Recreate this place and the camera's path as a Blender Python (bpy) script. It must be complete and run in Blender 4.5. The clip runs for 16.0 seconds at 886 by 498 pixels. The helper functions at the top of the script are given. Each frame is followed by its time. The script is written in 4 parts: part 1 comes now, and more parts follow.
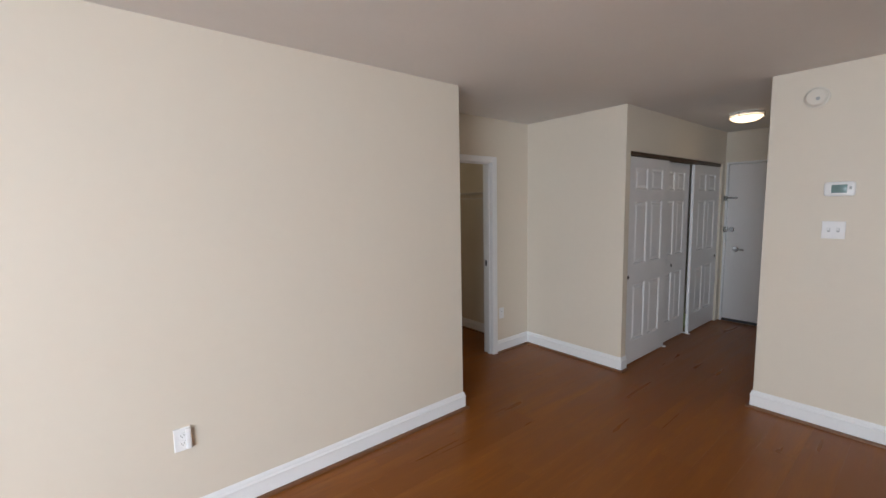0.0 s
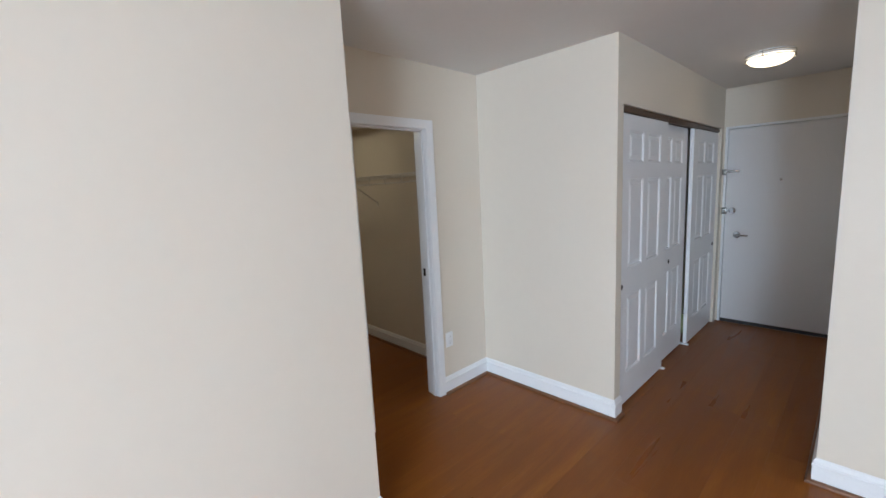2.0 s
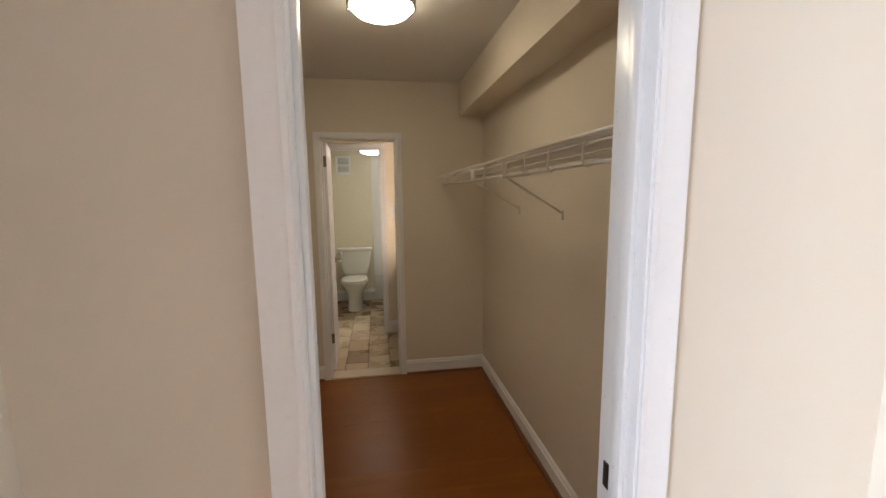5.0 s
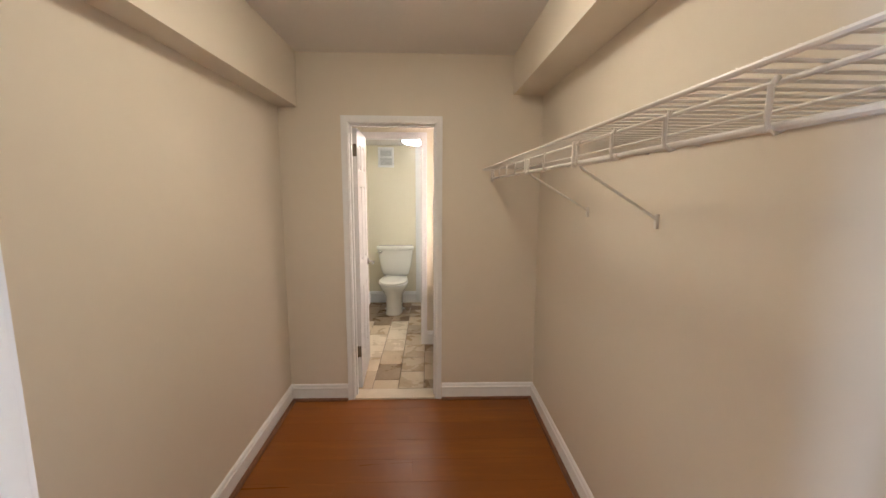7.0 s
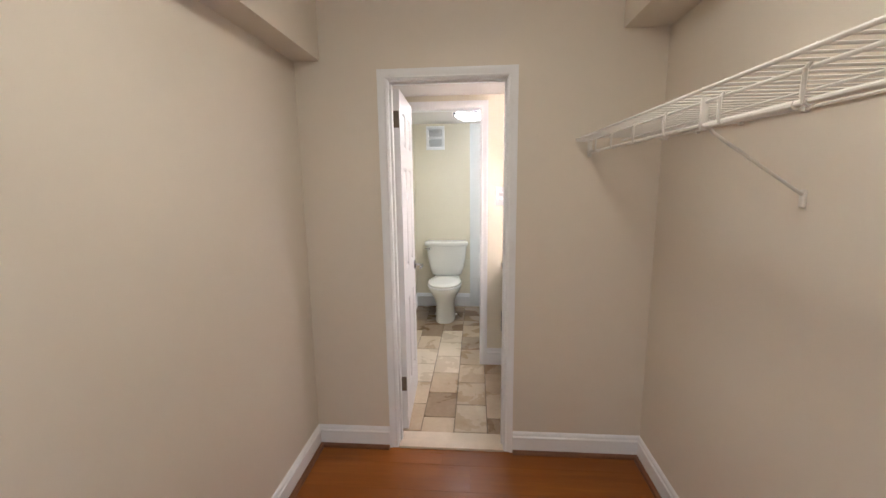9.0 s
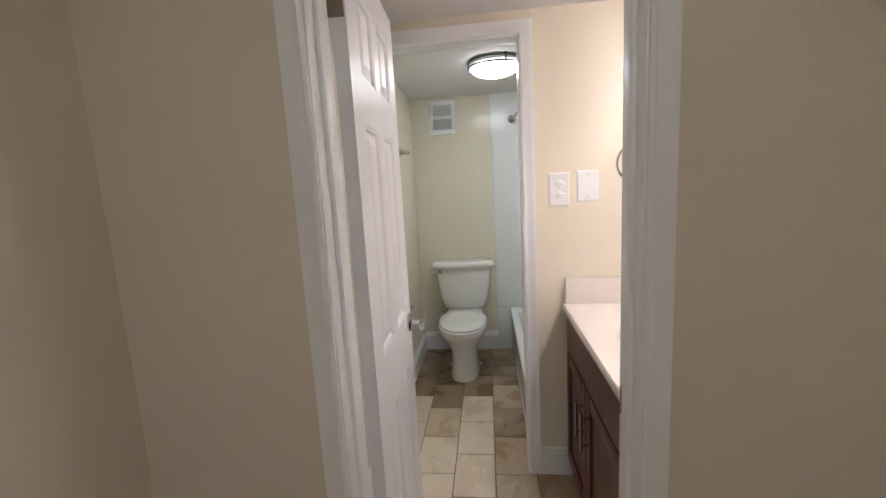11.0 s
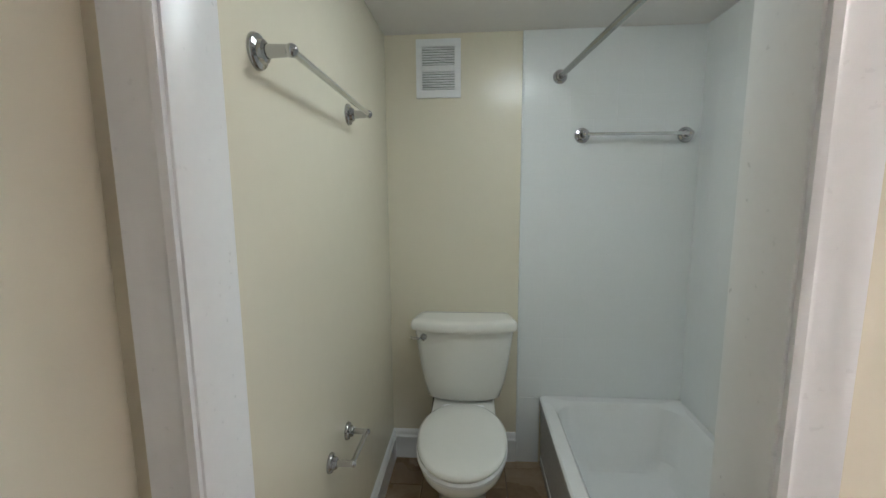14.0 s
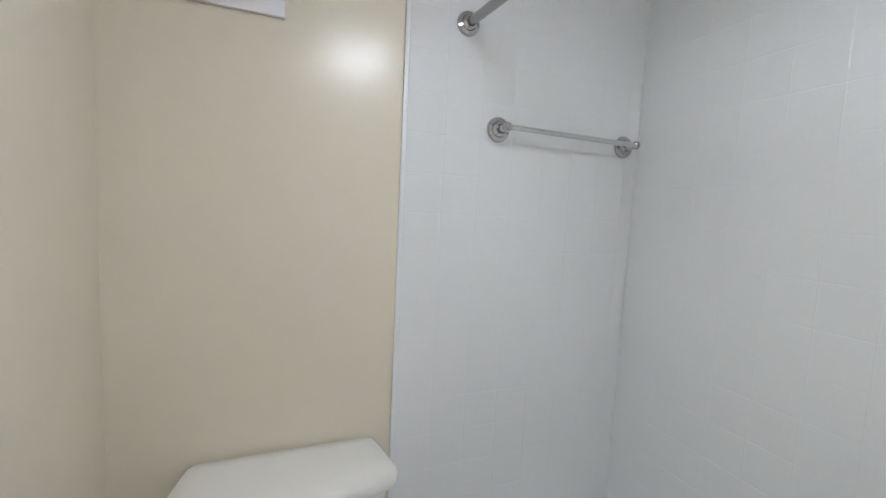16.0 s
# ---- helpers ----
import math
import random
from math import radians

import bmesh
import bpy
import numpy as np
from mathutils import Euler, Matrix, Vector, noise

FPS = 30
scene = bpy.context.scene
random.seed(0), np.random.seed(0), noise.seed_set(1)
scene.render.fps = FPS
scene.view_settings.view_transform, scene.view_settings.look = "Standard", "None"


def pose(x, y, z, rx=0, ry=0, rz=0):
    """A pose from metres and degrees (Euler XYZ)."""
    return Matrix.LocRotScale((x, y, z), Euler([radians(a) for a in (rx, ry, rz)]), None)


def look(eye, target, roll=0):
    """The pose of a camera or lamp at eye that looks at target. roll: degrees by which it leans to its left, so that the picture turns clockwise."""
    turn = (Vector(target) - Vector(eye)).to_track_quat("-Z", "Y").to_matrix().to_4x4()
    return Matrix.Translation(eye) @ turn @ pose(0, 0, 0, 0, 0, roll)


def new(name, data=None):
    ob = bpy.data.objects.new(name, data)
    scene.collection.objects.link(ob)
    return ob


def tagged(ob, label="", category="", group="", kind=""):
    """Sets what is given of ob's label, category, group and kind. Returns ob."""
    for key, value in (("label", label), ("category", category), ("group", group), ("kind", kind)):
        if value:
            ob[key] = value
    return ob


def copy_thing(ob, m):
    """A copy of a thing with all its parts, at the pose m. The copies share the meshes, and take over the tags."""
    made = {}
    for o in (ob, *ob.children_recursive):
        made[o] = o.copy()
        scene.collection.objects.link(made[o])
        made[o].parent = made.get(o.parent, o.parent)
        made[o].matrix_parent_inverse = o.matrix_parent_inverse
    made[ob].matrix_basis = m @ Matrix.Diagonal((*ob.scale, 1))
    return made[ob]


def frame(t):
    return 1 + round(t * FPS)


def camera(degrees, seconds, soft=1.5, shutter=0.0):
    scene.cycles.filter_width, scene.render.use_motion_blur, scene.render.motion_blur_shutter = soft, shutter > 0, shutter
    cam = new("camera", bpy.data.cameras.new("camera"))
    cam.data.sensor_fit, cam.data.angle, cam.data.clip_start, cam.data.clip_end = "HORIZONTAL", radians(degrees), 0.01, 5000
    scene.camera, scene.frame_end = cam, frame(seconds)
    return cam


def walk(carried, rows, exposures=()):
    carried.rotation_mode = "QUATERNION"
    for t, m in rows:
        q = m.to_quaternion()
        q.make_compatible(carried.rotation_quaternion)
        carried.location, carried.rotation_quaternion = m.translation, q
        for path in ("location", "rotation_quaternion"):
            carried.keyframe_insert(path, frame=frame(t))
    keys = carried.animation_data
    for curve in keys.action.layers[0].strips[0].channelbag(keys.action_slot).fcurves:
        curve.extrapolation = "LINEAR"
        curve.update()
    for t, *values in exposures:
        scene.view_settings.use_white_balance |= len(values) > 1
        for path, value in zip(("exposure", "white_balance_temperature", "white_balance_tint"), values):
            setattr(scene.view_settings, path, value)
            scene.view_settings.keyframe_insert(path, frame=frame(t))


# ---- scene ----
cam = camera(94.7, 16.0)

PATH = [
    (0, (-2.711, -2.972, 1.6), (-1.457, -1.428, 1.389), -1.1),
    (0.5, (-2.512, -2.824, 1.62), (-1.049, -1.481, 1.382), -1.3),
    (1, (-2.281, -2.655, 1.626), (-0.764, -1.379, 1.365), -1.9),
    (1.5, (-1.939, -2.467, 1.628), (-0.484, -1.124, 1.345), -2.3),
    (2, (-1.633, -2.213, 1.608), (-0.266, -0.783, 1.313), -2.9),
    (2.5, (-1.311, -1.95, 1.615), (-0.063, -0.409, 1.356), -2.9),
    (3, (-0.943, -1.747, 1.599), (0.059, -0.036, 1.334), -2.3),
    (3.5, (-0.663, -1.483, 1.569), (0.131, 0.337, 1.332), -1.8),
    (4, (-0.425, -1.189, 1.581), (0.203, 0.697, 1.354), -0.9),
    (4.2, (-0.332, -1.082, 1.595), (0.213, 0.826, 1.345), -0.8),
    (6.3, (-0.009, -0.203, 1.59), (0.134, 1.773, 1.318), 0.3),
    (6.5, (0.009, -0.181, 1.588), (0.125, 1.797, 1.314), 0.4),
    (7, (0.016, -0.121, 1.589), (0.082, 1.858, 1.302), 0.3),
    (7.5, (-0.018, -0.01, 1.572), (-0.058, 1.972, 1.305), 0.2),
    (8, (-0.054, 0.14, 1.58), (-0.207, 2.117, 1.315), -0.7),
    (8.2, (-0.062, 0.229, 1.579), (-0.224, 2.203, 1.299), -0.6),
    (10.3, (-0.204, 1.561, 1.447), (-0.377, 3.522, 1.092), -1.7),
    (10.5, (-0.221, 1.696, 1.436), (-0.41, 3.656, 1.09), -2.6),
    (11, (-0.227, 2.047, 1.449), (-0.451, 4.012, 1.15), -3.2),
    (11.5, (-0.274, 2.351, 1.43), (-0.432, 4.326, 1.157), -2.9),
    (12, (-0.322, 2.635, 1.425), (-0.384, 4.617, 1.161), -1.9),
    (12.5, (-0.324, 2.829, 1.418), (-0.402, 4.81, 1.157), -0.8),
    (13, (-0.356, 2.981, 1.427), (-0.495, 4.957, 1.148), -1.1),
    (13.5, (-0.39, 3.202, 1.423), (-0.536, 5.176, 1.134), -0.7),
    (14, (-0.404, 3.502, 1.435), (-0.553, 5.478, 1.16), -0.4),
    (14.5, (-0.477, 3.8, 1.439), (-0.582, 5.78, 1.18), -0.1),
    (15, (-0.478, 4.06, 1.455), (-0.446, 6.047, 1.231), 2.2),
    (15.5, (-0.509, 4.258, 1.445), (-0.214, 6.23, 1.29), 2.8),
    (16, (-0.47, 4.47, 1.459), (0.268, 6.319, 1.27), 2.8),
]
EXPOSURES = [
    (0, -0.92, 7300, 16), (1, -0.60, 7200, 15), (1.5, -0.42, 7000, 14), (2, -0.33, 6450, 12), (2.5, -0.29, 6600, 12), (3, -0.22, 6700, 13), (4.2, 0.18, 6850, 16), (6.3, 1.25, 7000, 19), (7, 1.53, 6400, 20), (7.5, 1.60, 5650, 19), (8.2, 1.66, 5600, 19),
    (10.3, 1.47, 5800, 19), (11, 0.85, 5650, 17), (11.5, 0.42, 5400, 15), (12, 0.22, 5250, 15), (12.5, 0.18, 5300, 15), (13.5, 0.28, 5200, 13), (14, 0.58, 5450, 10), (14.5, 0.97, 5400, 6), (15.2, 1.0, 5300, 13), (16, 1.02, 5450, 22)]
walk(cam, [(t, look(eye, target, roll)) for t, eye, target, roll in PATH], EXPOSURES)

# brightness of the daylight and of the lamps
WINDOW_W, HALL_E, CLOSET_E, TOILET_E, VANITY_E = 520.0, 4.8, 19.0, 15.5, 48.0

# ---- world, daylight, exposure ----
world = bpy.data.worlds.new("sky")
scene.world = world
world.use_nodes = True
wn = world.node_tree
sky = wn.nodes.new("ShaderNodeTexSky")
sky.sky_type, sky.sun_disc = "NISHITA", False
sky.sun_elevation, sky.sun_rotation = radians(48), radians(20)
wn.links.new(sky.outputs[0], wn.nodes["Background"].inputs[0])
wn.nodes["Background"].inputs[1].default_value = 0.10

sun = new("sun", bpy.data.lights.new("sun", "SUN"))
sun.data.energy, sun.data.angle, sun.data.color = 2.0, radians(0.5), (1.0, 0.95, 0.88)
sun.matrix_world = look((2.8, 7.6, 9.0), (0, 0, 0))

# sky light in the living room's window opening
win = new("window_daylight", bpy.data.lights.new("window_daylight", "AREA"))
win.data.shape, win.data.size, win.data.size_y = "RECTANGLE", 2.3, 1.7
win.data.energy, win.data.color = WINDOW_W, (0.67, 0.85, 1.03)
win.matrix_world = look((-6.32, -4.4, 1.31), (-2.9, -0.9, -0.2))

# ---- materials ----


def mat(name, color, rough=0.5, metal=0.0, vary=0.06, scale=3.0, bump=0.0, bump_scale=120.0, coat=0.0, spread=(1, 1, 1), spec=0.5, gloss_vary=0.15):
    """A node material: base colour broken up at two scales, gloss broken up, fine relief."""
    m = bpy.data.materials.new(name)
    m.use_nodes = True
    nt = m.node_tree
    n, l = nt.nodes, nt.links
    p = n["Principled BSDF"]
    tc = n.new("ShaderNodeTexCoord")
    mp = n.new("ShaderNodeMapping")
    mp.inputs["Scale"].default_value = spread
    l.new(tc.outputs["Object"], mp.inputs["Vector"])
    big, fine = n.new("ShaderNodeTexNoise"), n.new("ShaderNodeTexNoise")
    big.inputs["Scale"].default_value, big.inputs["Detail"].default_value = scale, 4
    fine.inputs["Scale"].default_value, fine.inputs["Detail"].default_value = scale * 14, 6
    l.new(mp.outputs[0], big.inputs["Vector"])
    l.new(mp.outputs[0], fine.inputs["Vector"])
    add = n.new("ShaderNodeMath")
    add.operation = "ADD"
    l.new(big.outputs[0], add.inputs[0])
    l.new(fine.outputs[0], add.inputs[1])
    rng = n.new("ShaderNodeMapRange")
    rng.inputs[1].default_value, rng.inputs[2].default_value = 0.6, 1.4
    rng.inputs[3].default_value, rng.inputs[4].default_value = 1 - vary, 1 + vary
    l.new(add.outputs[0], rng.inputs[0])
    mul = n.new("ShaderNodeVectorMath")
    mul.operation = "SCALE"
    mul.inputs[0].default_value = color
    l.new(rng.outputs[0], mul.inputs["Scale"])
    l.new(mul.outputs[0], p.inputs["Base Color"])
    rr = n.new("ShaderNodeMapRange")
    rr.inputs[1].default_value, rr.inputs[2].default_value = 0.3, 0.7
    rr.inputs[3].default_value, rr.inputs[4].default_value = rough * (1 - gloss_vary), min(1, rough * (1 + gloss_vary))
    l.new(fine.outputs[0], rr.inputs[0])
    l.new(rr.outputs[0], p.inputs["Roughness"])
    p.inputs["Metallic"].default_value = metal
    p.inputs["Coat Weight"].default_value = coat
    p.inputs["Coat Roughness"].default_value = 0.1
    p.inputs["Specular IOR Level"].default_value = spec
    if bump:
        bn, bp = n.new("ShaderNodeTexNoise"), n.new("ShaderNodeBump")
        bn.inputs["Scale"].default_value, bn.inputs["Detail"].default_value = bump_scale, 3
        l.new(mp.outputs[0], bn.inputs["Vector"])
        bp.inputs["Strength"].default_value, bp.inputs["Distance"].default_value = bump, 0.002
        l.new(bn.outputs[0], bp.inputs["Height"])
        l.new(bp.outputs[0], p.inputs["Normal"])
    return m


def ramp_node(n, stops):
    r = n.new("ShaderNodeValToRGB")
    while len(r.color_ramp.elements) < len(stops):
        r.color_ramp.elements.new(0.5)
    for e, (pos, c) in zip(r.color_ramp.elements, stops):
        e.position, e.color = pos, (*c, 1)
    return r


def piece_mat(name, stops, rough, grain_scale, spread, bump, coat=0.0, bias=0.55, spec=0.5):
    """A material for planks and tiles: each piece takes its own shade and its own place in the grain."""
    m = bpy.data.materials.new(name)
    m.use_nodes = True
    nt = m.node_tree
    n, l = nt.nodes, nt.links
    p = n["Principled BSDF"]
    tc, info = n.new("ShaderNodeTexCoord"), n.new("ShaderNodeObjectInfo")
    off = n.new("ShaderNodeVectorMath")
    off.operation = "SCALE"
    off.inputs[0].default_value = (31, 17, 23)
    l.new(info.outputs["Random"], off.inputs["Scale"])
    sh = n.new("ShaderNodeVectorMath")
    l.new(tc.outputs["Object"], sh.inputs[0])
    l.new(off.outputs[0], sh.inputs[1])
    mp = n.new("ShaderNodeMapping")
    mp.inputs["Scale"].default_value = spread
    l.new(sh.outputs[0], mp.inputs["Vector"])
    g, g2 = n.new("ShaderNodeTexNoise"), n.new("ShaderNodeTexNoise")
    g.inputs["Scale"].default_value, g.inputs["Detail"].default_value, g.inputs["Distortion"].default_value = grain_scale, 8, 0.6
    g2.inputs["Scale"].default_value, g2.inputs["Detail"].default_value = grain_scale * 9, 4
    l.new(mp.outputs[0], g.inputs["Vector"])
    l.new(mp.outputs[0], g2.inputs["Vector"])
    a = n.new("ShaderNodeMath")
    a.operation = "MULTIPLY_ADD"
    l.new(g2.outputs[0], a.inputs[0])
    a.inputs[1].default_value = 0.35
    l.new(g.outputs[0], a.inputs[2])
    b = n.new("ShaderNodeMath")
    b.operation = "MULTIPLY_ADD"
    l.new(info.outputs["Random"], b.inputs[0])
    b.inputs[1].default_value = bias
    l.new(a.outputs[0], b.inputs[2])
    norm = n.new("ShaderNodeMapRange")
    norm.inputs[1].default_value, norm.inputs[2].default_value = 0.4, 1.0 + bias
    l.new(b.outputs[0], norm.inputs[0])
    r = ramp_node(n, stops)
    l.new(norm.outputs[0], r.inputs[0])
    l.new(r.outputs[0], p.inputs["Base Color"])
    rr = n.new("ShaderNodeMapRange")
    rr.inputs[1].default_value, rr.inputs[2].default_value = 0.3, 0.7
    rr.inputs[3].default_value, rr.inputs[4].default_value = rough * 0.8, rough * 1.25
    l.new(g.outputs[0], rr.inputs[0])
    l.new(rr.outputs[0], p.inputs["Roughness"])
    p.inputs["Specular IOR Level"].default_value = spec
    p.inputs["Coat Weight"].default_value, p.inputs["Coat Roughness"].default_value = coat, 0.18
    bp = n.new("ShaderNodeBump")
    bp.inputs["Strength"].default_value, bp.inputs["Distance"].default_value = bump, 0.001
    l.new(a.outputs[0], bp.inputs["Height"])
    l.new(bp.outputs[0], p.inputs["Normal"])
    return m


def glow(name, color, strength):
    m = bpy.data.materials.new(name)
    m.use_nodes = True
    p = m.node_tree.nodes["Principled BSDF"]
    p.inputs["Base Color"].default_value = (0.8, 0.8, 0.8, 1)
    p.inputs["Emission Color"].default_value = (*color, 1)
    p.inputs["Emission Strength"].default_value = strength
    p.inputs["Roughness"].default_value = 0.3
    return m


M_WALL = mat("cream_wall_paint", (0.73, 0.66, 0.56), 0.5, vary=0.014, scale=1.3, bump=0.06, bump_scale=240, gloss_vary=0.05)
M_BATHWALL = mat("cream_satin_paint", (0.795, 0.745, 0.605), 0.25, vary=0.012, scale=1.3, bump=0.012, bump_scale=150, gloss_vary=0.03)
M_CEIL = mat("white_ceiling_paint", (0.76, 0.735, 0.71), 0.8, vary=0.025, scale=2.0, bump=0.35, bump_scale=160)
M_TRIM = mat("white_trim_enamel", (0.86, 0.87, 0.88), 0.32, vary=0.02, scale=5, bump=0.04, bump_scale=90)
M_DOOR = mat("white_door_enamel", (0.80, 0.80, 0.81), 0.4, vary=0.012, scale=4, bump=0.02, bump_scale=40, spread=(1, 1, 0.15), gloss_vary=0.05)
M_SHOE = mat("brown_wood_strip", (0.18, 0.075, 0.034), 0.35, vary=0.25, scale=6)
M_PLANK = piece_mat("red_brown_laminate", [(0.0, (0.230, 0.068, 0.008)), (0.40, (0.238, 0.071, 0.008)), (0.70, (0.285, 0.090, 0.011)), (1.0, (0.37, 0.130, 0.016))], 0.34, 2.2, (0.55, 6.5, 1), 0.01, bias=0.2, spec=0.32)
M_UNDER = mat("dark_joint", (0.20, 0.060, 0.008), 0.4, vary=0.2)
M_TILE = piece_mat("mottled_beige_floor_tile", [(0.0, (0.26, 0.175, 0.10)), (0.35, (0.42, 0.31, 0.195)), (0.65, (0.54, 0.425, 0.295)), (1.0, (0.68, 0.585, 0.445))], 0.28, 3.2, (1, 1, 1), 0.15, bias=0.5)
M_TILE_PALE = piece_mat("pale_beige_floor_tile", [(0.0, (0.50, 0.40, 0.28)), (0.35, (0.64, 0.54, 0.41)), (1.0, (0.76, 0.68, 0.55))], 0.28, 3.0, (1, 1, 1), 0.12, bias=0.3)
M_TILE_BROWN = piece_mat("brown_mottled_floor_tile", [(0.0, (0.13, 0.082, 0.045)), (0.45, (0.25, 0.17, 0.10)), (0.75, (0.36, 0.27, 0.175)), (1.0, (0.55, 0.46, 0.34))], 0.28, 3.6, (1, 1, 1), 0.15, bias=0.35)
M_GROUT = mat("brown_grout", (0.13, 0.09, 0.06), 0.85, vary=0.2, scale=8)
M_WTILE = mat("white_glazed_tile", (0.84, 0.865, 0.87), 0.2, vary=0.015, scale=5, bump=0.02, bump_scale=30)
M_WGROUT = mat("white_grout", (0.85, 0.87, 0.875), 0.25, vary=0.05, scale=9)
M_CERAMIC = mat("white_vitreous_china", (0.85, 0.845, 0.80), 0.1, vary=0.01, scale=3, coat=0.3)
M_TUB = mat("white_enamel_tub", (0.88, 0.89, 0.89), 0.14, vary=0.015, scale=4, coat=0.3)
M_MARBLE = mat("cream_cultured_marble", (0.82, 0.77, 0.71), 0.14, vary=0.012, scale=4, coat=0.3)
M_CHROME = mat("polished_chrome", (0.50, 0.50, 0.51), 0.05, metal=1.0, vary=0.02)
M_NICKEL = mat("brushed_nickel", (0.36, 0.365, 0.355), 0.25, metal=1.0, vary=0.06, scale=12, spread=(1, 1, 8))
M_BAR = mat("satin_chrome_bar", (0.66, 0.67, 0.66), 0.16, metal=1.0, vary=0.03, scale=10)
M_DARK = mat("dark_bronze_metal", (0.06, 0.055, 0.05), 0.35, metal=0.8, vary=0.1)
M_HINGE = mat("aged_hinge_metal", (0.20, 0.16, 0.12), 0.45, metal=0.8, vary=0.2, scale=20)
M_CHERRY = mat("dark_cherry_wood", (0.078, 0.015, 0.009), 0.4, vary=0.25, scale=3, coat=0.04, bump=0.05, bump_scale=30, spread=(1, 1, 0.12))
M_PLASTIC = mat("white_plastic", (0.86, 0.865, 0.87), 0.35, vary=0.01)
M_AGED = mat("aged_white_plastic", (0.74, 0.70, 0.63), 0.4, vary=0.02)
M_GREYPL = mat("grey_plastic_bezel", (0.42, 0.44, 0.44), 0.4, vary=0.03)
M_LCD = mat("green_grey_display", (0.16, 0.27, 0.27), 0.2, vary=0.1, scale=30)
M_WIRE = mat("white_vinyl_wire", (0.74, 0.71, 0.66), 0.4, vary=0.03)
M_BLACK = mat("black_hole", (0.012, 0.012, 0.012), 0.7, vary=0.05)
M_RUBBER = mat("dark_sweep_rubber", (0.05, 0.045, 0.045), 0.6, vary=0.1)
M_SADDLE = mat("cream_marble_saddle", (0.66, 0.56, 0.44), 0.3, vary=0.12, scale=10)
M_MIRROR = mat("silvered_mirror", (0.86, 0.88, 0.87), 0.015, metal=1.0, vary=0.0)
M_TRACK = mat("brown_painted_track", (0.10, 0.065, 0.045), 0.45, metal=0.3, vary=0.15, scale=10)
M_GLASS = bpy.data.materials.new("window_glass")
M_GLASS.use_nodes = True
M_GLASS.node_tree.nodes["Principled BSDF"].inputs["Transmission Weight"].default_value = 1.0
M_GLASS.node_tree.nodes["Principled BSDF"].inputs["Roughness"].default_value = 0.0
M_GLOW_WARM = glow("lit_warm_diffuser", (1.0, 0.80, 0.55), HALL_E)
M_GLOW_CLOSET = glow("lit_closet_diffuser", (0.955, 0.885, 0.66), CLOSET_E)
M_GLOW_COOL = glow("lit_cool_diffuser", (1.0, 0.99, 0.85), TOILET_E)
M_GLOW_VANITY = glow("lit_vanity_glass", (1.0, 0.84, 0.72), VANITY_E * 0.165)
M_BULB = glow("lit_bulb", (1.0, 0.84, 0.72), VANITY_E * 3.1)

# ---- mesh helpers ----


def box(bm, x0, x1, y0, y1, z0, z1, c=0.0):
    """A box, with its edges bevelled by c."""
    b = bmesh.new()
    bmesh.ops.create_cube(b, size=1)
    for v in b.verts:
        v.co = Vector(((x0 + x1) / 2 + v.co.x * (x1 - x0), (y0 + y1) / 2 + v.co.y * (y1 - y0), (z0 + z1) / 2 + v.co.z * (z1 - z0)))
    if c:
        bmesh.ops.bevel(b, geom=list(b.edges), offset=c, segments=2, affect="EDGES", profile=0.5)
    me = bpy.data.meshes.new("tmp")
    b.to_mesh(me)
    b.free()
    bm.from_mesh(me)
    bpy.data.meshes.remove(me)
    return bm


def boxes(*rows, c=0.0):
    bm = bmesh.new()
    for r in rows:
        box(bm, *r, c=c)
    return bm


def rod(bm, a, b, r, n=10, r2=None):
    """A round bar from a to b."""
    a, b = Vector(a), Vector(b)
    d = b - a
    m = Matrix.Translation((a + b) / 2) @ d.to_track_quat("Z", "Y").to_matrix().to_4x4()
    bmesh.ops.create_cone(bm, cap_ends=True, segments=n, radius1=r, radius2=r if r2 is None else r2, depth=d.length, matrix=m)
    return bm


def tube(bm, pts, r, n=8, closed=False):
    """A bent round bar through pts."""
    pts = [Vector(p) for p in pts]
    k, rings = len(pts), []
    for i, p in enumerate(pts):
        q0 = pts[(i - 1) % k] if closed or i else p
        q1 = pts[(i + 1) % k] if closed or i < k - 1 else p
        m = (q1 - q0).to_track_quat("Z", "Y").to_matrix()
        rings.append([bm.verts.new(p + m @ Vector((r * math.cos(2 * math.pi * j / n), r * math.sin(2 * math.pi * j / n), 0))) for j in range(n)])
    for i in range(k if closed else k - 1):
        A, B = rings[i], rings[(i + 1) % k]
        s = min(range(n), key=lambda o: (A[0].co - B[o].co).length)
        for j in range(n):
            bm.faces.new((A[j], A[(j + 1) % n], B[(j + 1 + s) % n], B[(j + s) % n]))
    if not closed:
        bm.faces.new(rings[0][::-1])
        bm.faces.new(rings[-1])
    return bm


def loft(bm, sections, cap0=True, cap1=True):
    """A skin over rings of points, ring to ring."""
    rings = [[bm.verts.new(p) for p in s] for s in sections]
    n = len(rings[0])
    for A, B in zip(rings, rings[1:]):
        for j in range(n):
            bm.faces.new((A[j], A[(j + 1) % n], B[(j + 1) % n], B[j]))
    if cap0:
        bm.faces.new(rings[0][::-1])
    if cap1:
        bm.faces.new(rings[-1])
    return bm


def lathe(bm, profile, at, axis, n=28, caps=True):
    """A turned shape: profile rows of radius and height, along axis from at."""
    q = Vector(axis).to_track_quat("Z", "Y").to_matrix()
    at = Vector(at)
    loft(bm, [[at + q @ Vector((r * math.cos(2 * math.pi * j / n), r * math.sin(2 * math.pi * j / n), h)) for j in range(n)] for r, h in profile], caps, caps)
    return bm


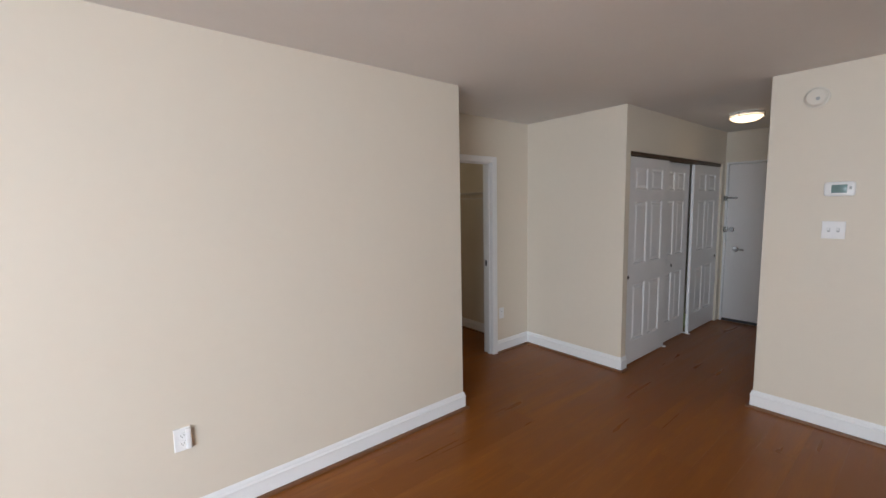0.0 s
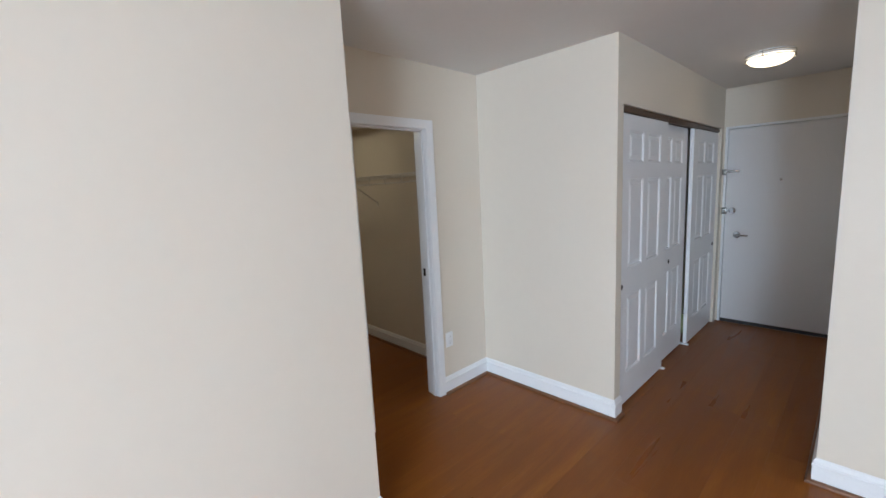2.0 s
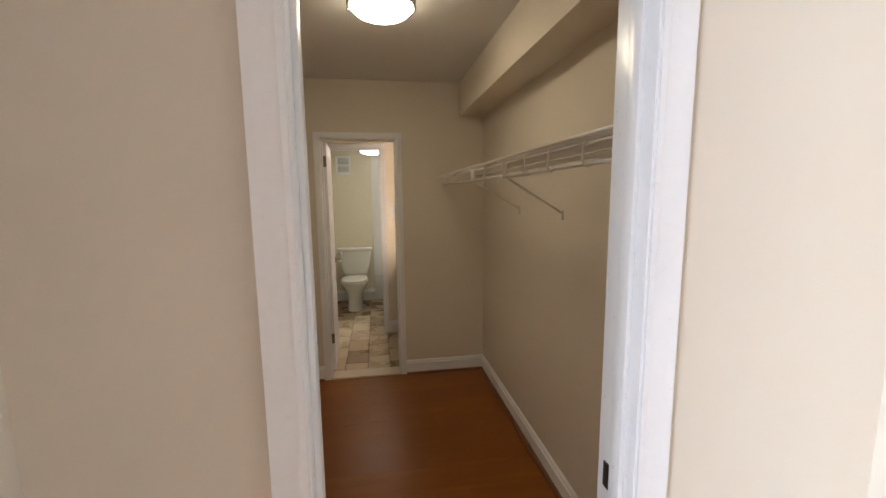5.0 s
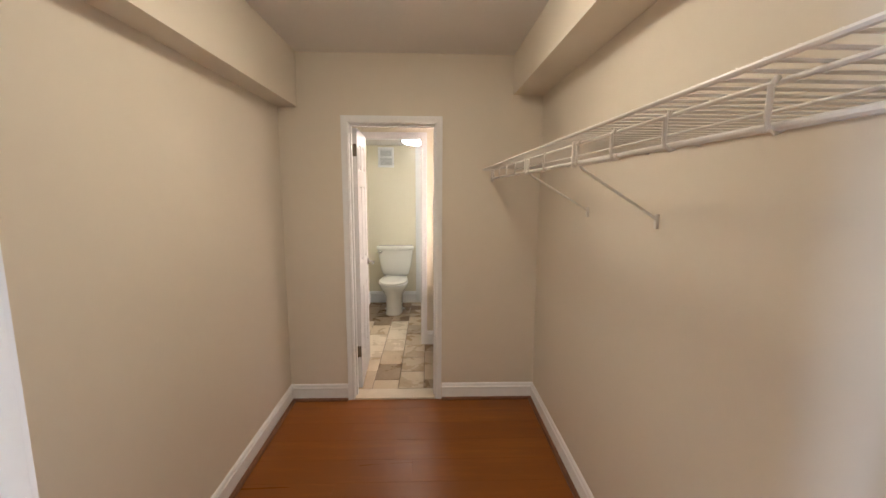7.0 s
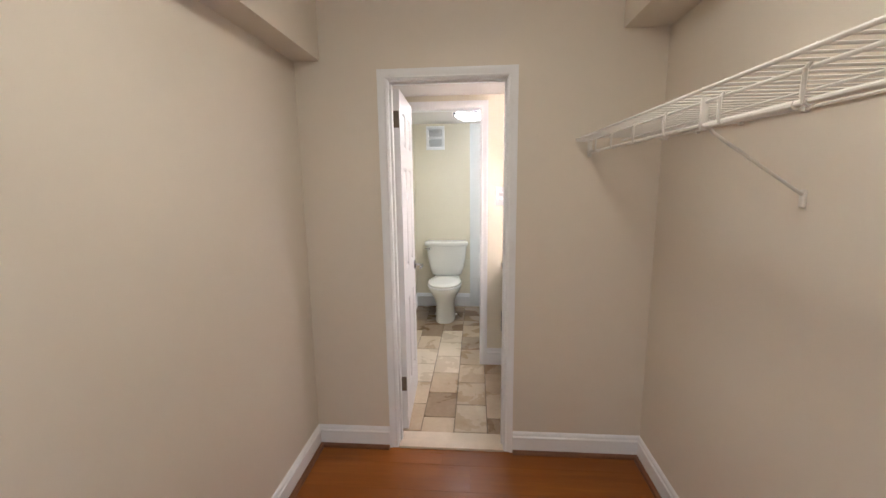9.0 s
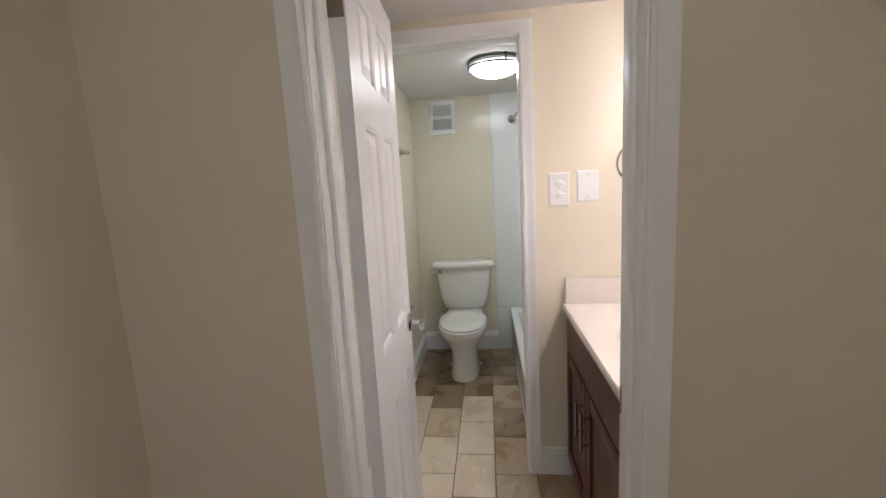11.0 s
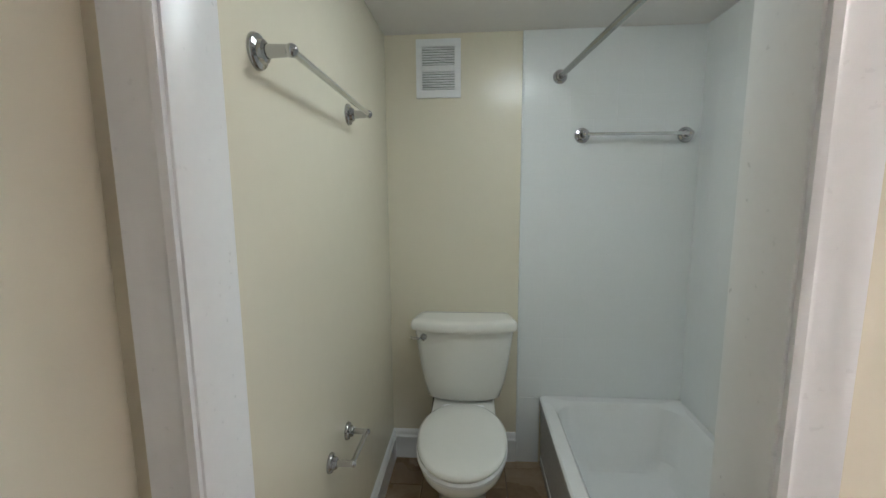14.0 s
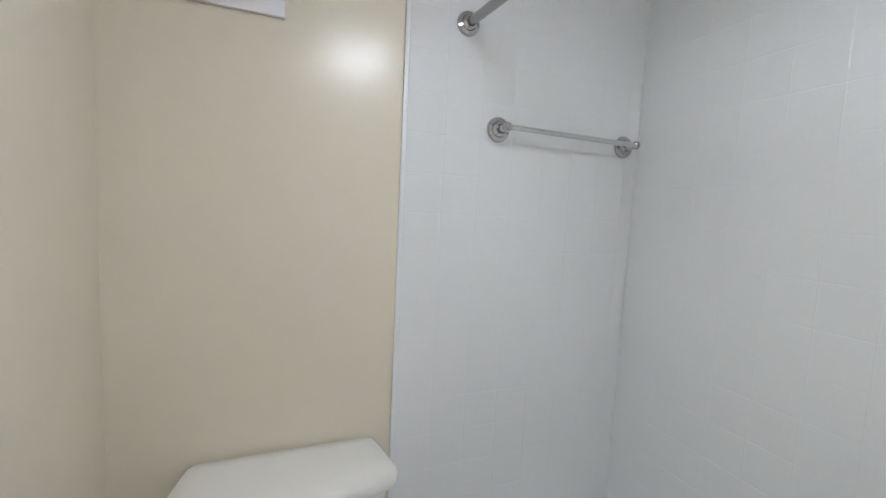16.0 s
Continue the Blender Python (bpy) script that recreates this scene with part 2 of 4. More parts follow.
def oval(cx, cy, z, rx, ry, n=40, p=2.0, front=1.0):
    """A ring: a superellipse, its -y half stretched by front."""
    out = []
    for j in range(n):
        a = 2 * math.pi * j / n
        c, s = math.cos(a), math.sin(a)
        x, y = abs(c) ** (2 / p) * (1 if c >= 0 else -1) * rx, abs(s) ** (2 / p) * (1 if s >= 0 else -1) * ry
        out.append(Vector((cx + x, cy + (y * front if y < 0 else y), z)))
    return out


def sweep(bm, profile, path, place, closed=False):
    """Runs a profile of (aside, out) along a path of (u, v) with mitred corners; place(u, v, out) gives the point."""
    path = [Vector(p) for p in path]
    k, rings = len(path), []
    for i, p in enumerate(path):
        d0 = (p - path[i - 1]).normalized() if i else None
        d1 = (path[i + 1] - p).normalized() if i < k - 1 else None
        d0, d1 = d0 or d1, d1 or d0
        n0, n1 = Vector((-d0.y, d0.x)), Vector((-d1.y, d1.x))
        m = (n0 + n1) / (1 + n0.dot(n1))
        rings.append([bm.verts.new(place(p.x + m.x * a, p.y + m.y * a, b)) for a, b in profile])
    n = len(profile)
    for A, B in zip(rings, rings[1:]):
        for j in range(n):
            bm.faces.new((A[j], A[(j + 1) % n], B[(j + 1) % n], B[j]))
    bm.faces.new(rings[0][::-1])
    bm.faces.new(rings[-1])
    return bm


def mesh_of(name, bm, material, smooth=30):
    bmesh.ops.recalc_face_normals(bm, faces=list(bm.faces))
    me = bpy.data.meshes.new(name)
    bm.to_mesh(me)
    bm.free()
    me.materials.append(material)
    if smooth:
        for f in me.polygons:
            f.use_smooth = True
        me.set_sharp_from_angle(angle=radians(smooth))
    return me


def part(name, bm, material, parent, label="", smooth=30):
    ob = new(name, mesh_of(name, bm, material, smooth))
    ob.parent = parent
    if label:
        ob["label"] = label
    return ob


def thing(name, m, label, category, group="", kind=""):
    ob = new(name)
    ob.empty_display_size = 0.1
    ob.matrix_world = m
    return tagged(ob, label, category, group, kind)


def structure(name, bm, material, label, category, smooth=30):
    return tagged(new(name, mesh_of(name, bm, material, smooth)), label, category, "", "structure")


def cells(us, vs, holes):
    """The cells of a grid that no hole covers."""
    for u0, u1 in zip(us, us[1:]):
        for v0, v1 in zip(vs, vs[1:]):
            c = ((u0 + u1) / 2, (v0 + v1) / 2)
            if not any(h[0] < c[0] < h[1] and h[2] < c[1] < h[3] for h in holes):
                yield u0, u1, v0, v1


def wall_with_hole(a0, a1, z1, hole, place):
    """A wall from a0 to a1, in three blocks round a doorway (h0, h1, z0, top)."""
    h0, h1, hz0, ht = hole
    rows = [(a0, h0, 0, z1), (h1, a1, 0, z1), (h0, h1, ht, z1)]
    if hz0 > 0:
        rows.append((h0, h1, 0, hz0))
    bm = bmesh.new()
    for r in rows:
        box(bm, *place(*r))
    bmesh.ops.remove_doubles(bm, verts=bm.verts, dist=0.0005)
    return bm

# ---- plan ----
H_LIV, H_CLO, H_BATH, TOP = 2.47, 2.51, 2.18, 2.62
Y_LIVING, Y_FRONT = -0.66, 0.0            # living room wall, closet's front wall
X_RETURN, X_NOOK = -0.658, 0.937
Y_COAT, X_ENTRY, Y_HALL, X_THERM = -1.12, 3.56, -2.125, 1.043
X_WEST, Y_SOUTH = -6.4, -6.0
CL, CR, CF0, CF1 = -1.03, 0.81, 0.12, 2.83  # walk-in closet
BL, BR, BY0 = -0.834, 0.675, 2.95          # bathroom
PY0, PY1, BY1 = 3.95, 4.05, 5.55           # partition, back wall
TR = 0.655                                 # tub alcove's end

# ---- walls ----
structure("wall_living", boxes((X_WEST - 0.15, X_RETURN - 0.12, Y_LIVING, Y_LIVING + 0.12, 0, TOP)), M_WALL, "long cream painted living room wall", "wall")
structure("wall_return", boxes((X_RETURN - 0.12, X_RETURN, Y_LIVING, 0, 0, TOP)), M_WALL, "short cream painted return wall beside the closet doorway", "wall")
structure("wall_closet_front", wall_with_hole(-1.15, X_NOOK, TOP, (-0.256, 0.383, 0, 2.045), lambda a0, a1, z0, z1: (a0, a1, 0, CF0, z0, z1)), M_WALL, "cream painted wall with the walk-in closet doorway", "wall")
structure("wall_nook", boxes((X_NOOK, X_NOOK + 0.085, Y_COAT, CF0, 0, TOP)), M_WALL, "cream painted side wall of the coat closet", "wall")
structure("wall_coat_closet", boxes((X_NOOK + 0.085, X_ENTRY, Y_COAT, Y_COAT + 0.11, 2.068, TOP), (3.455, X_ENTRY, Y_COAT, Y_COAT + 0.11, 0, 2.068)), M_WALL, "cream painted wall over the sliding closet doors", "wall")
structure("wall_coat_closet_back", boxes((X_NOOK + 0.085, X_ENTRY + 0.12, -0.5, -0.4, 0, TOP)), M_WALL, "plain back wall inside the coat closet", "wall")
structure("wall_entry", wall_with_hole(Y_HALL - 0.12, -0.5, TOP, (-2.075, -1.15, 0, 2.07), lambda a0, a1, z0, z1: (X_ENTRY, X_ENTRY + 0.12, a0, a1, z0, z1)), M_WALL, "cream painted wall round the entry door", "wall")
structure("wall_hall", boxes((X_THERM, X_ENTRY, Y_HALL - 0.12, Y_HALL, 0, TOP)), M_WALL, "cream painted hallway side wall", "wall")
structure("wall_thermostat", boxes((X_THERM, X_THERM + 0.12, Y_SOUTH, Y_HALL - 0.12, 0, TOP)), M_WALL, "cream painted wall with thermostat and switches", "wall")
structure("wall_south", boxes((X_WEST - 0.15, X_THERM + 0.12, Y_SOUTH - 0.15, Y_SOUTH, 0, TOP)), M_WALL, "plain cream painted living room wall", "wall")
structure("wall_west", wall_with_hole(Y_SOUTH, Y_LIVING, TOP, (-5.6, -3.2, 0.42, 2.2), lambda a0, a1, z0, z1: (X_WEST - 0.15, X_WEST, a0, a1, z0, z1)), M_WALL, "cream painted wall with the wide window", "wall")
structure("wall_closet_west", boxes((CL - 0.12, CL, CF0, BY0, 0, TOP)), M_WALL, "cream painted closet side wall", "wall")
structure("wall_closet_east", boxes((CR, CR + 0.12, CF0, CF1, 0, TOP)), M_WALL, "cream painted closet wall behind the wire shelf", "wall")
structure("wall_closet_back", wall_with_hole(CL, CR + 0.12, TOP, (-0.569, 0.076, 0, 2.06), lambda a0, a1, z0, z1: (a0, a1, CF1, BY0, z0, z1)), M_WALL, "cream painted wall with the bathroom doorway", "wall")
structure("wall_bath_west", boxes((BL - 0.12, BL, BY0, BY1 + 0.12, 0, TOP)), M_BATHWALL, "cream satin bathroom side wall", "wall")
structure("wall_vanity", boxes((BR, BR + 0.12, BY0, PY0, 0, TOP)), M_BATHWALL, "cream satin wall behind the vanity mirror", "wall")
structure("wall_partition", wall_with_hole(BL, BR + 0.12, TOP, (-0.76, -0.05, 0, 2.095), lambda a0, a1, z0, z1: (a0, a1, PY0, PY1, z0, z1)), M_BATHWALL, "cream satin partition with the toilet room doorway", "wall")
structure("wall_bath_back", boxes((BL, TR + 0.12, BY1, BY1 + 0.12, 0, TOP)), M_BATHWALL, "cream satin wall behind the toilet", "wall")
structure("wall_tub_end", boxes((TR, TR + 0.12, PY1, BY1, 0, TOP)), M_BATHWALL, "plain wall behind the tub tiles", "wall")

# ceilings
structure("ceiling_living", boxes((X_WEST - 0.1, X_ENTRY + 0.06, Y_SOUTH - 0.06, 0.06, H_LIV, H_LIV + 0.1)), M_CEIL, "white painted living room and hall ceiling", "ceiling")
structure("ceiling_closet", boxes((CL - 0.06, CR + 0.06, 0.07, 2.89, H_CLO, H_CLO + 0.08)), M_CEIL, "white painted closet ceiling", "ceiling")
structure("ceiling_bath", boxes((BL - 0.06, BR + 0.06, 2.9, BY1 + 0.06, H_BATH, H_BATH + 0.1)), M_CEIL, "white painted low bathroom ceiling", "ceiling")
structure("soffit", boxes((CL - 0.03, -0.896, CF0 - 0.03, CF1 + 0.03, 2.149, H_CLO + 0.03)), M_WALL, "cream painted boxed soffit along the closet wall", "soffit")
structure("soffit", boxes((0.599, CR + 0.03, CF0 - 0.03, CF1 + 0.03, 2.245, H_CLO + 0.03)), M_WALL, "cream painted boxed soffit over the wire shelf", "soffit")

# baseboards: a flat board with a moulded cap, and a wooden shoe strip on the laminate
BASE = [(0, 0), (0.014, 0), (0.014, 0.085), (0.017, 0.089), (0.017, 0.096), (0.011, 0.103), (0.011, 0.112), (0.006, 0.122), (0, 0.126)]
SHOE = [(0.0, 0), (0.026, 0), (0.026, 0.006), (0.022, 0.013), (0.015, 0.017), (0.0, 0.017)]
flat_xy = lambda u, v, b: Vector((u, v, b))


def baseboard(path, shoe=True, tall=1.0):
    ob = structure("baseboard", sweep(bmesh.new(), [(a, b * tall) for a, b in BASE], path, flat_xy), M_TRIM, "white moulded baseboard", "baseboard")
    if shoe:
        part("shoe_strip", sweep(bmesh.new(), [(a + (0.012 if a > 0 else 0.010), b) for a, b in SHOE], path, flat_xy), M_SHOE, ob, "brown wooden shoe strip")


baseboard([(-0.298, 0), (X_RETURN, 0), (X_RETURN, Y_LIVING), (X_WEST, Y_LIVING), (X_WEST, Y_SOUTH), (X_THERM, Y_SOUTH), (X_THERM, Y_HALL), (X_ENTRY, Y_HALL)], tall=1.08)
baseboard([(1.03, Y_COAT), (X_NOOK, Y_COAT), (X_NOOK, 0), (0.425, 0)], tall=1.08)
baseboard([(0.425, CF0), (CR, CF0), (CR, CF1), (0.109, CF1)], tall=1.0)
baseboard([(-0.602, CF1), (CL, CF1), (CL, CF0), (-0.298, CF0)], tall=1.0)
baseboard([(0.145, PY0), (-0.008, PY0)], False, 1.15)
baseboard([(-0.803, PY0), (BL, PY0), (BL, BY0), (-0.64, BY0)], False, 1.15)
baseboard([(-0.177, BY1), (BL, BY1), (BL, PY1), (-0.803, PY1)], False, 1.3)

# door frames: jamb lining, stops, and moulded casing on both faces
CASE = [(0, 0), (0, 0.009), (0.008, 0.012), (0.014, 0.010), (0.034, 0.014), (0.044, 0.017), (0.052, 0.017), (0.052, 0)]


def door_frame(name, x0, x1, top, y0, y1, label, wide=1.0, stop_at=None, back_reveal=0.004):
    """The frame of a doorway through a wall from y0 to y1, clear from x0 to x1."""
    j = 0.02
    ob = structure(name, boxes((x0 - j, x0, y0 - 0.002, y1 + 0.002, 0, top + j), (x1, x1 + j, y0 - 0.002, y1 + 0.002, 0, top + j), (x0, x1, y0 - 0.002, y1 + 0.002, top, top + j), c=0.0015), M_TRIM, label, "door frame")
    for y, s, g in ((y0, -1, 0.004), (y1, 1, back_reveal)):
        prof = [(a * wide, b) for a, b in CASE]
        path = [(x0 - g, 0), (x0 - g, top + g), (x1 + g, top + g), (x1 + g, 0)]
        part("casing", sweep(bmesh.new(), prof, path, lambda u, v, b, y=y, s=s: Vector((u, y + s * b, v))), M_TRIM, ob)
    if stop_at:
        a, b = stop_at
        part("door_stop", boxes((x0, x0 + 0.011, a, b, 0, top - 0.011), (x1 - 0.011, x1, a, b, 0, top - 0.011), (x0, x1, a, b, top - 0.011, top), c=0.002), M_TRIM, ob)
    return ob


fr1 = door_frame("doorway_1", -0.236, 0.363, 2.025, 0, CF0, "white moulded doorway frame of the walk-in closet", 1.1, stop_at=(0.030, 0.066))
part("strike_plate", boxes((0.359, 0.3635, 0.070, 0.098, 0.955, 1.012), c=0.001), M_DARK, fr1, "dark metal strike plate")
fr2 = door_frame("doorway_2", -0.549, 0.056, 2.044, CF1, BY0, "white moulded doorway frame of the bathroom", 0.9, stop_at=(2.868, 2.905), back_reveal=0.036)
fr3 = door_frame("doorway_3", -0.74, -0.07, 2.075, PY0, PY1, "white moulded doorway frame of the toilet room", 1.1)
part("strike_plate", boxes((0.052, 0.0565, 2.912, 2.940, 0.925, 0.99), c=0.001), M_NICKEL, fr2, "metal strike plate")
structure("threshold", boxes((-0.549, 0.056, 2.815, 2.962, -0.01, 0.014), c=0.004), M_SADDLE, "cream marble threshold under the bathroom door", "threshold")


# ---- doors ----
def panel_rects(w):
    s, mid = 0.105 * w / 0.61 * 0.9 + 0.01, 0.055 + 0.06 * w
    pw = (w - 2 * s - mid * 0.75) / 2
    cols = [(s, s + pw), (w - s - pw, w - s)]
    return [(a, b, z0, z1) for a, b in cols for z0, z1 in ((0.22, 0.80), (0.99, 1.61), (1.72, 1.93))]


def six_panel(leaf, w, h, t, faces=(-1, 1)):
    """Stiles, rails and six raised panels in a leaf that runs along x, from 0 to w, t thick."""
    rects = panel_rects(w)
    k = h / 2.03
    rects = [(a, b, z0 * k, z1 * k) for a, b, z0, z1 in rects]
    us = sorted({0, w, *(r[0] for r in rects), *(r[1] for r in rects)})
    vs = sorted({0, h, *(r[2] for r in rects), *(r[3] for r in rects)})
    bm = bmesh.new()
    for u0, u1, v0, v1 in cells(us, vs, rects):
        box(bm, u0, u1, 0, t, v0, v1)
    bmesh.ops.remove_doubles(bm, verts=bm.verts, dist=0.0002)
    part("stiles_and_rails", bm, M_DOOR, leaf, smooth=0)
    d = 0.010
    for a, b, z0, z1 in rects:
        pb = bmesh.new()
        for s in faces:
            f = lambda x, z, o: Vector((x, (o if s < 0 else t - o), z))
            ring = lambda g, o: [f(a + g, z0 + g, o), f(b - g, z0 + g, o), f(b - g, z1 - g, o), f(a + g, z1 - g, o)]
            loft(pb, [ring(0, 0.0), ring(0.006, 0.003), ring(0.010, 0.003), ring(0.016, d), ring(0.022, d), ring(0.046, 0.003)], cap0=False)
        part("panel", pb, M_DOOR, leaf, smooth=0)


# sliding coat closet doors
def sliding_door(x, y, w, knob_at, label):
    ob = thing("sliding_door", pose(x, y, 0.012), label, "door", "coat closet doors")
    six_panel(ob, w, 2.012, 0.032)
    kb = lathe(bmesh.new(), [(0.019, -0.001), (0.019, 0.003), (0.014, 0.003), (0.011, -0.004 + 0.006)], (knob_at, 0.0, 0.87), (0, -1, 0), 20)
    part("finger_pull", kb, M_DARK, ob, "dark round finger pull")
    return ob


sliding_door(1.036, -1.095, 0.89, 0.05, "white six-panel sliding closet door nearest the nook")
sliding_door(1.862, -1.052, 0.715, 0.30, "white six-panel sliding closet door on the rear track")
sliding_door(2.615, -1.095, 0.835, 0.775, "white six-panel sliding closet door beside the entry")
trk = structure("door_track", boxes((1.0335, 3.455, Y_COAT + 0.018, Y_COAT + 0.10, 2.030, 2.068), c=0.002), M_TRACK, "brown metal sliding door track", "track")
part("track_lip", boxes((1.90, 2.66, Y_COAT + 0.012, Y_COAT + 0.018, 2.016, 2.063), c=0.001), M_TRACK, trk)
gd = thing("floor_guide", pose(1.925, -1.098, 0.0), "small pale plastic sliding door floor guide", "door guide", "floor guides")
part("guide_body", boxes((-0.012, 0.02, -0.02, 0.06, 0.0, 0.012), c=0.002), M_PLASTIC, gd)
copy_thing(gd, pose(2.60, -1.098, 0.0))
structure("door_lining", boxes((1.0225, 1.033, Y_COAT + 0.004, Y_COAT + 0.108, 0, 2.029), c=0.002), M_TRIM, "white lining beside the sliding doors", "trim")


def lever(bm, at, out, along, reach=0.105):
    """A lever handle: stem out from the rosette, then a bent grip along."""
    a, o, g = Vector(at), Vector(out), Vector(along)
    tube(bm, [a, a + o * 0.045, a + o * 0.058 + g * 0.012, a + o * 0.06 + g * 0.05, a + o * 0.055 + g * reach], 0.0095, 10)
    return bm


# flush entry door
ed = structure("door_1", boxes((X_ENTRY + 0.012, X_ENTRY + 0.056, -2.062, -1.163, 0.02, 2.056), c=0.002), M_DOOR, "closed flush white entry door with chrome locks", "door")
part("door_lever", lever(bmesh.new(), (X_ENTRY + 0.012, -1.275, 0.965), (-1, 0, 0), (0, -1, 0)), M_CHROME, ed, "chrome lever handle")
part("rosette", lathe(bmesh.new(), [(0.034, 0), (0.034, 0.006), (0.028, 0.011), (0.012, 0.012)], (X_ENTRY + 0.013, -1.275, 0.965), (-1, 0, 0)), M_CHROME, ed)
part("deadbolt", lathe(bmesh.new(), [(0.032, 0), (0.032, 0.014), (0.025, 0.02)], (X_ENTRY + 0.013, -1.225, 1.22), (-1, 0, 0)), M_CHROME, ed, "chrome deadbolt")
part("thumb_turn", boxes((X_ENTRY - 0.03, X_ENTRY - 0.006, -1.262, -1.21, 1.21, 1.23), c=0.004), M_CHROME, ed)
part("bolt_keeper", boxes((X_ENTRY - 0.03, X_ENTRY + 0.004, -1.178, -1.135, 1.185, 1.255), c=0.004), M_NICKEL, ed)
part("swing_latch", boxes((X_ENTRY - 0.014, X_ENTRY + 0.012, -1.275, -1.17, 1.617, 1.640), (X_ENTRY - 0.03, X_ENTRY + 0.004, -1.165, -1.125, 1.595, 1.655), c=0.003), M_NICKEL, ed, "metal swing bar latch")
part("peephole", lathe(bmesh.new(), [(0.011, 0), (0.011, 0.004), (0.006, 0.005)], (X_ENTRY + 0.012, -1.61, 1.527), (-1, 0, 0), 16), M_NICKEL, ed)
part("door_sweep", boxes((X_ENTRY - 0.006, X_ENTRY + 0.0115, -2.062, -1.163, 0.004, 0.035), c=0.002), M_RUBBER, ed, "dark rubber door sweep")
fe = structure("entry_frame", boxes((X_ENTRY - 0.006, X_ENTRY + 0.1, -1.158, -1.136, 0, 2.085), (X_ENTRY - 0.006, X_ENTRY + 0.1, -2.088, -2.066, 0, 2.085), (X_ENTRY - 0.006, X_ENTRY + 0.1, -2.066, -1.158, 2.062, 2.085), c=0.002), M_TRIM, "white metal entry door frame", "door frame")

# bathroom door, standing open into the bathroom
bd = thing("door_2", pose(-0.519, 2.983, 0.016, 0, 0, 92.4), "open white six-panel bathroom door with chrome lever", "door", kind="structure")
six_panel(bd, 0.585, 2.02, 0.035)
part("door_lever", lever(bmesh.new(), (0.53, 0.0, 0.935), (0, -1, 0), (-1, 0, 0)), M_CHROME, bd, "chrome lever handle")
part("rosette", lathe(bmesh.new(), [(0.034, 0), (0.034, 0.006), (0.028, 0.011), (0.012, 0.012)], (0.53, 0.0, 0.935), (0, -1, 0)), M_CHROME, bd)
part("door_lever", lever(bmesh.new(), (0.53, 0.035, 0.935), (0, 1, 0), (-1, 0, 0)), M_CHROME, bd, "chrome lever handle")
part("latch_plate", boxes((0.5845, 0.5865, 0.006, 0.029, 0.905, 0.965), c=0.0005), M_CHROME, bd)
for z in (0.30, 1.86):
    hb = rod(bmesh.new(), (-0.005, 0.041, z - 0.045), (-0.005, 0.041, z + 0.045), 0.0065, 12)
    box(hb, -0.0025, 0.0, 0.004, 0.036, z - 0.045, z + 0.045)
    part("hinge", hb, M_HINGE, bd, "tarnished metal hinge")


# ---- ceiling lamps ----
def dome_lamp(x, y, z, glow_mat, label, ring_mat, ring_label, ring_r, r=0.158):
    ob = thing("ceiling_lamp", pose(x, y, z), label, "ceiling light", "flush dome ceiling lamps")
    part("pan", lathe(bmesh.new(), [(r * 0.97, 0), (r * 0.97, -0.026), (r * 0.95, -0.030)][::-1], (0, 0, 0), (0, 0, 1), 40), M_PLASTIC, ob)
    prof = [(r * 0.93 * math.cos(a), -0.036 - 0.058 * math.sin(a)) for a in [math.pi / 2 * i / 9 * 0.985 for i in range(10)]]
    part("diffuser", lathe(bmesh.new(), ([(r * 0.93, -0.028)] + prof)[::-1], (0, 0, 0), (0, 0, 1), 40), glow_mat, ob, "lit white glass dome")
    for h in (-0.012, -0.041):
        part("ring", tube(bmesh.new(), [(r * math.cos(a), r * math.sin(a), h) for a in [2 * math.pi * i / 48 for i in range(48)]], ring_r, 8, True), ring_mat, ob, ring_label)
    for a in (-1.2, 0.9, 3.0):
        c, s = math.cos(a), math.sin(a)
        part("clip", rod(bmesh.new(), ((r + 0.003) * c, (r + 0.003) * s, -0.055), ((r + 0.003) * c, (r + 0.003) * s, 0.0), ring_r * 0.9, 8), ring_mat, ob)
    return ob


dome_lamp(2.33, -1.64, H_LIV, M_GLOW_WARM, "lit warm glass dome lamp on the hall ceiling", M_BAR, "bright metal ring", 0.0042, 0.148)
dome_lamp(-0.06, 1.42, H_CLO, M_GLOW_CLOSET, "lit glass dome lamp on the closet ceiling", M_DARK, "dark metal ring", 0.005)
dome_lamp(-0.15, 4.65, H_BATH, M_GLOW_COOL, "lit cool white dome lamp on the toilet room ceiling", M_DARK, "dark metal ring", 0.0068)


# ---- wall devices ----
def on_wall(name, m, label, category, group=""):
    """Local x runs along the wall, z up, and -y points out of the wall."""
    return thing(name, m, label, category, group)


def plate(ob, w, h):
    part("plate", loft(bmesh.new(), [[Vector((sx * (w / 2 - g), -o, sz * (h / 2 - g))) for sx, sz in ((-1, -1), (1, -1), (1, 1), (-1, 1))] for g, o in ((0, 0), (0, 0.004), (0.004, 0.0065))]), M_PLASTIC, ob, smooth=0)


def screw(ob, x, z):
    part("screw", lathe(bmesh.new(), [(0.003, 0), (0.003, 0.001)], (x, -0.0066, z), (0, -1, 0), 10), M_GREYPL, ob)


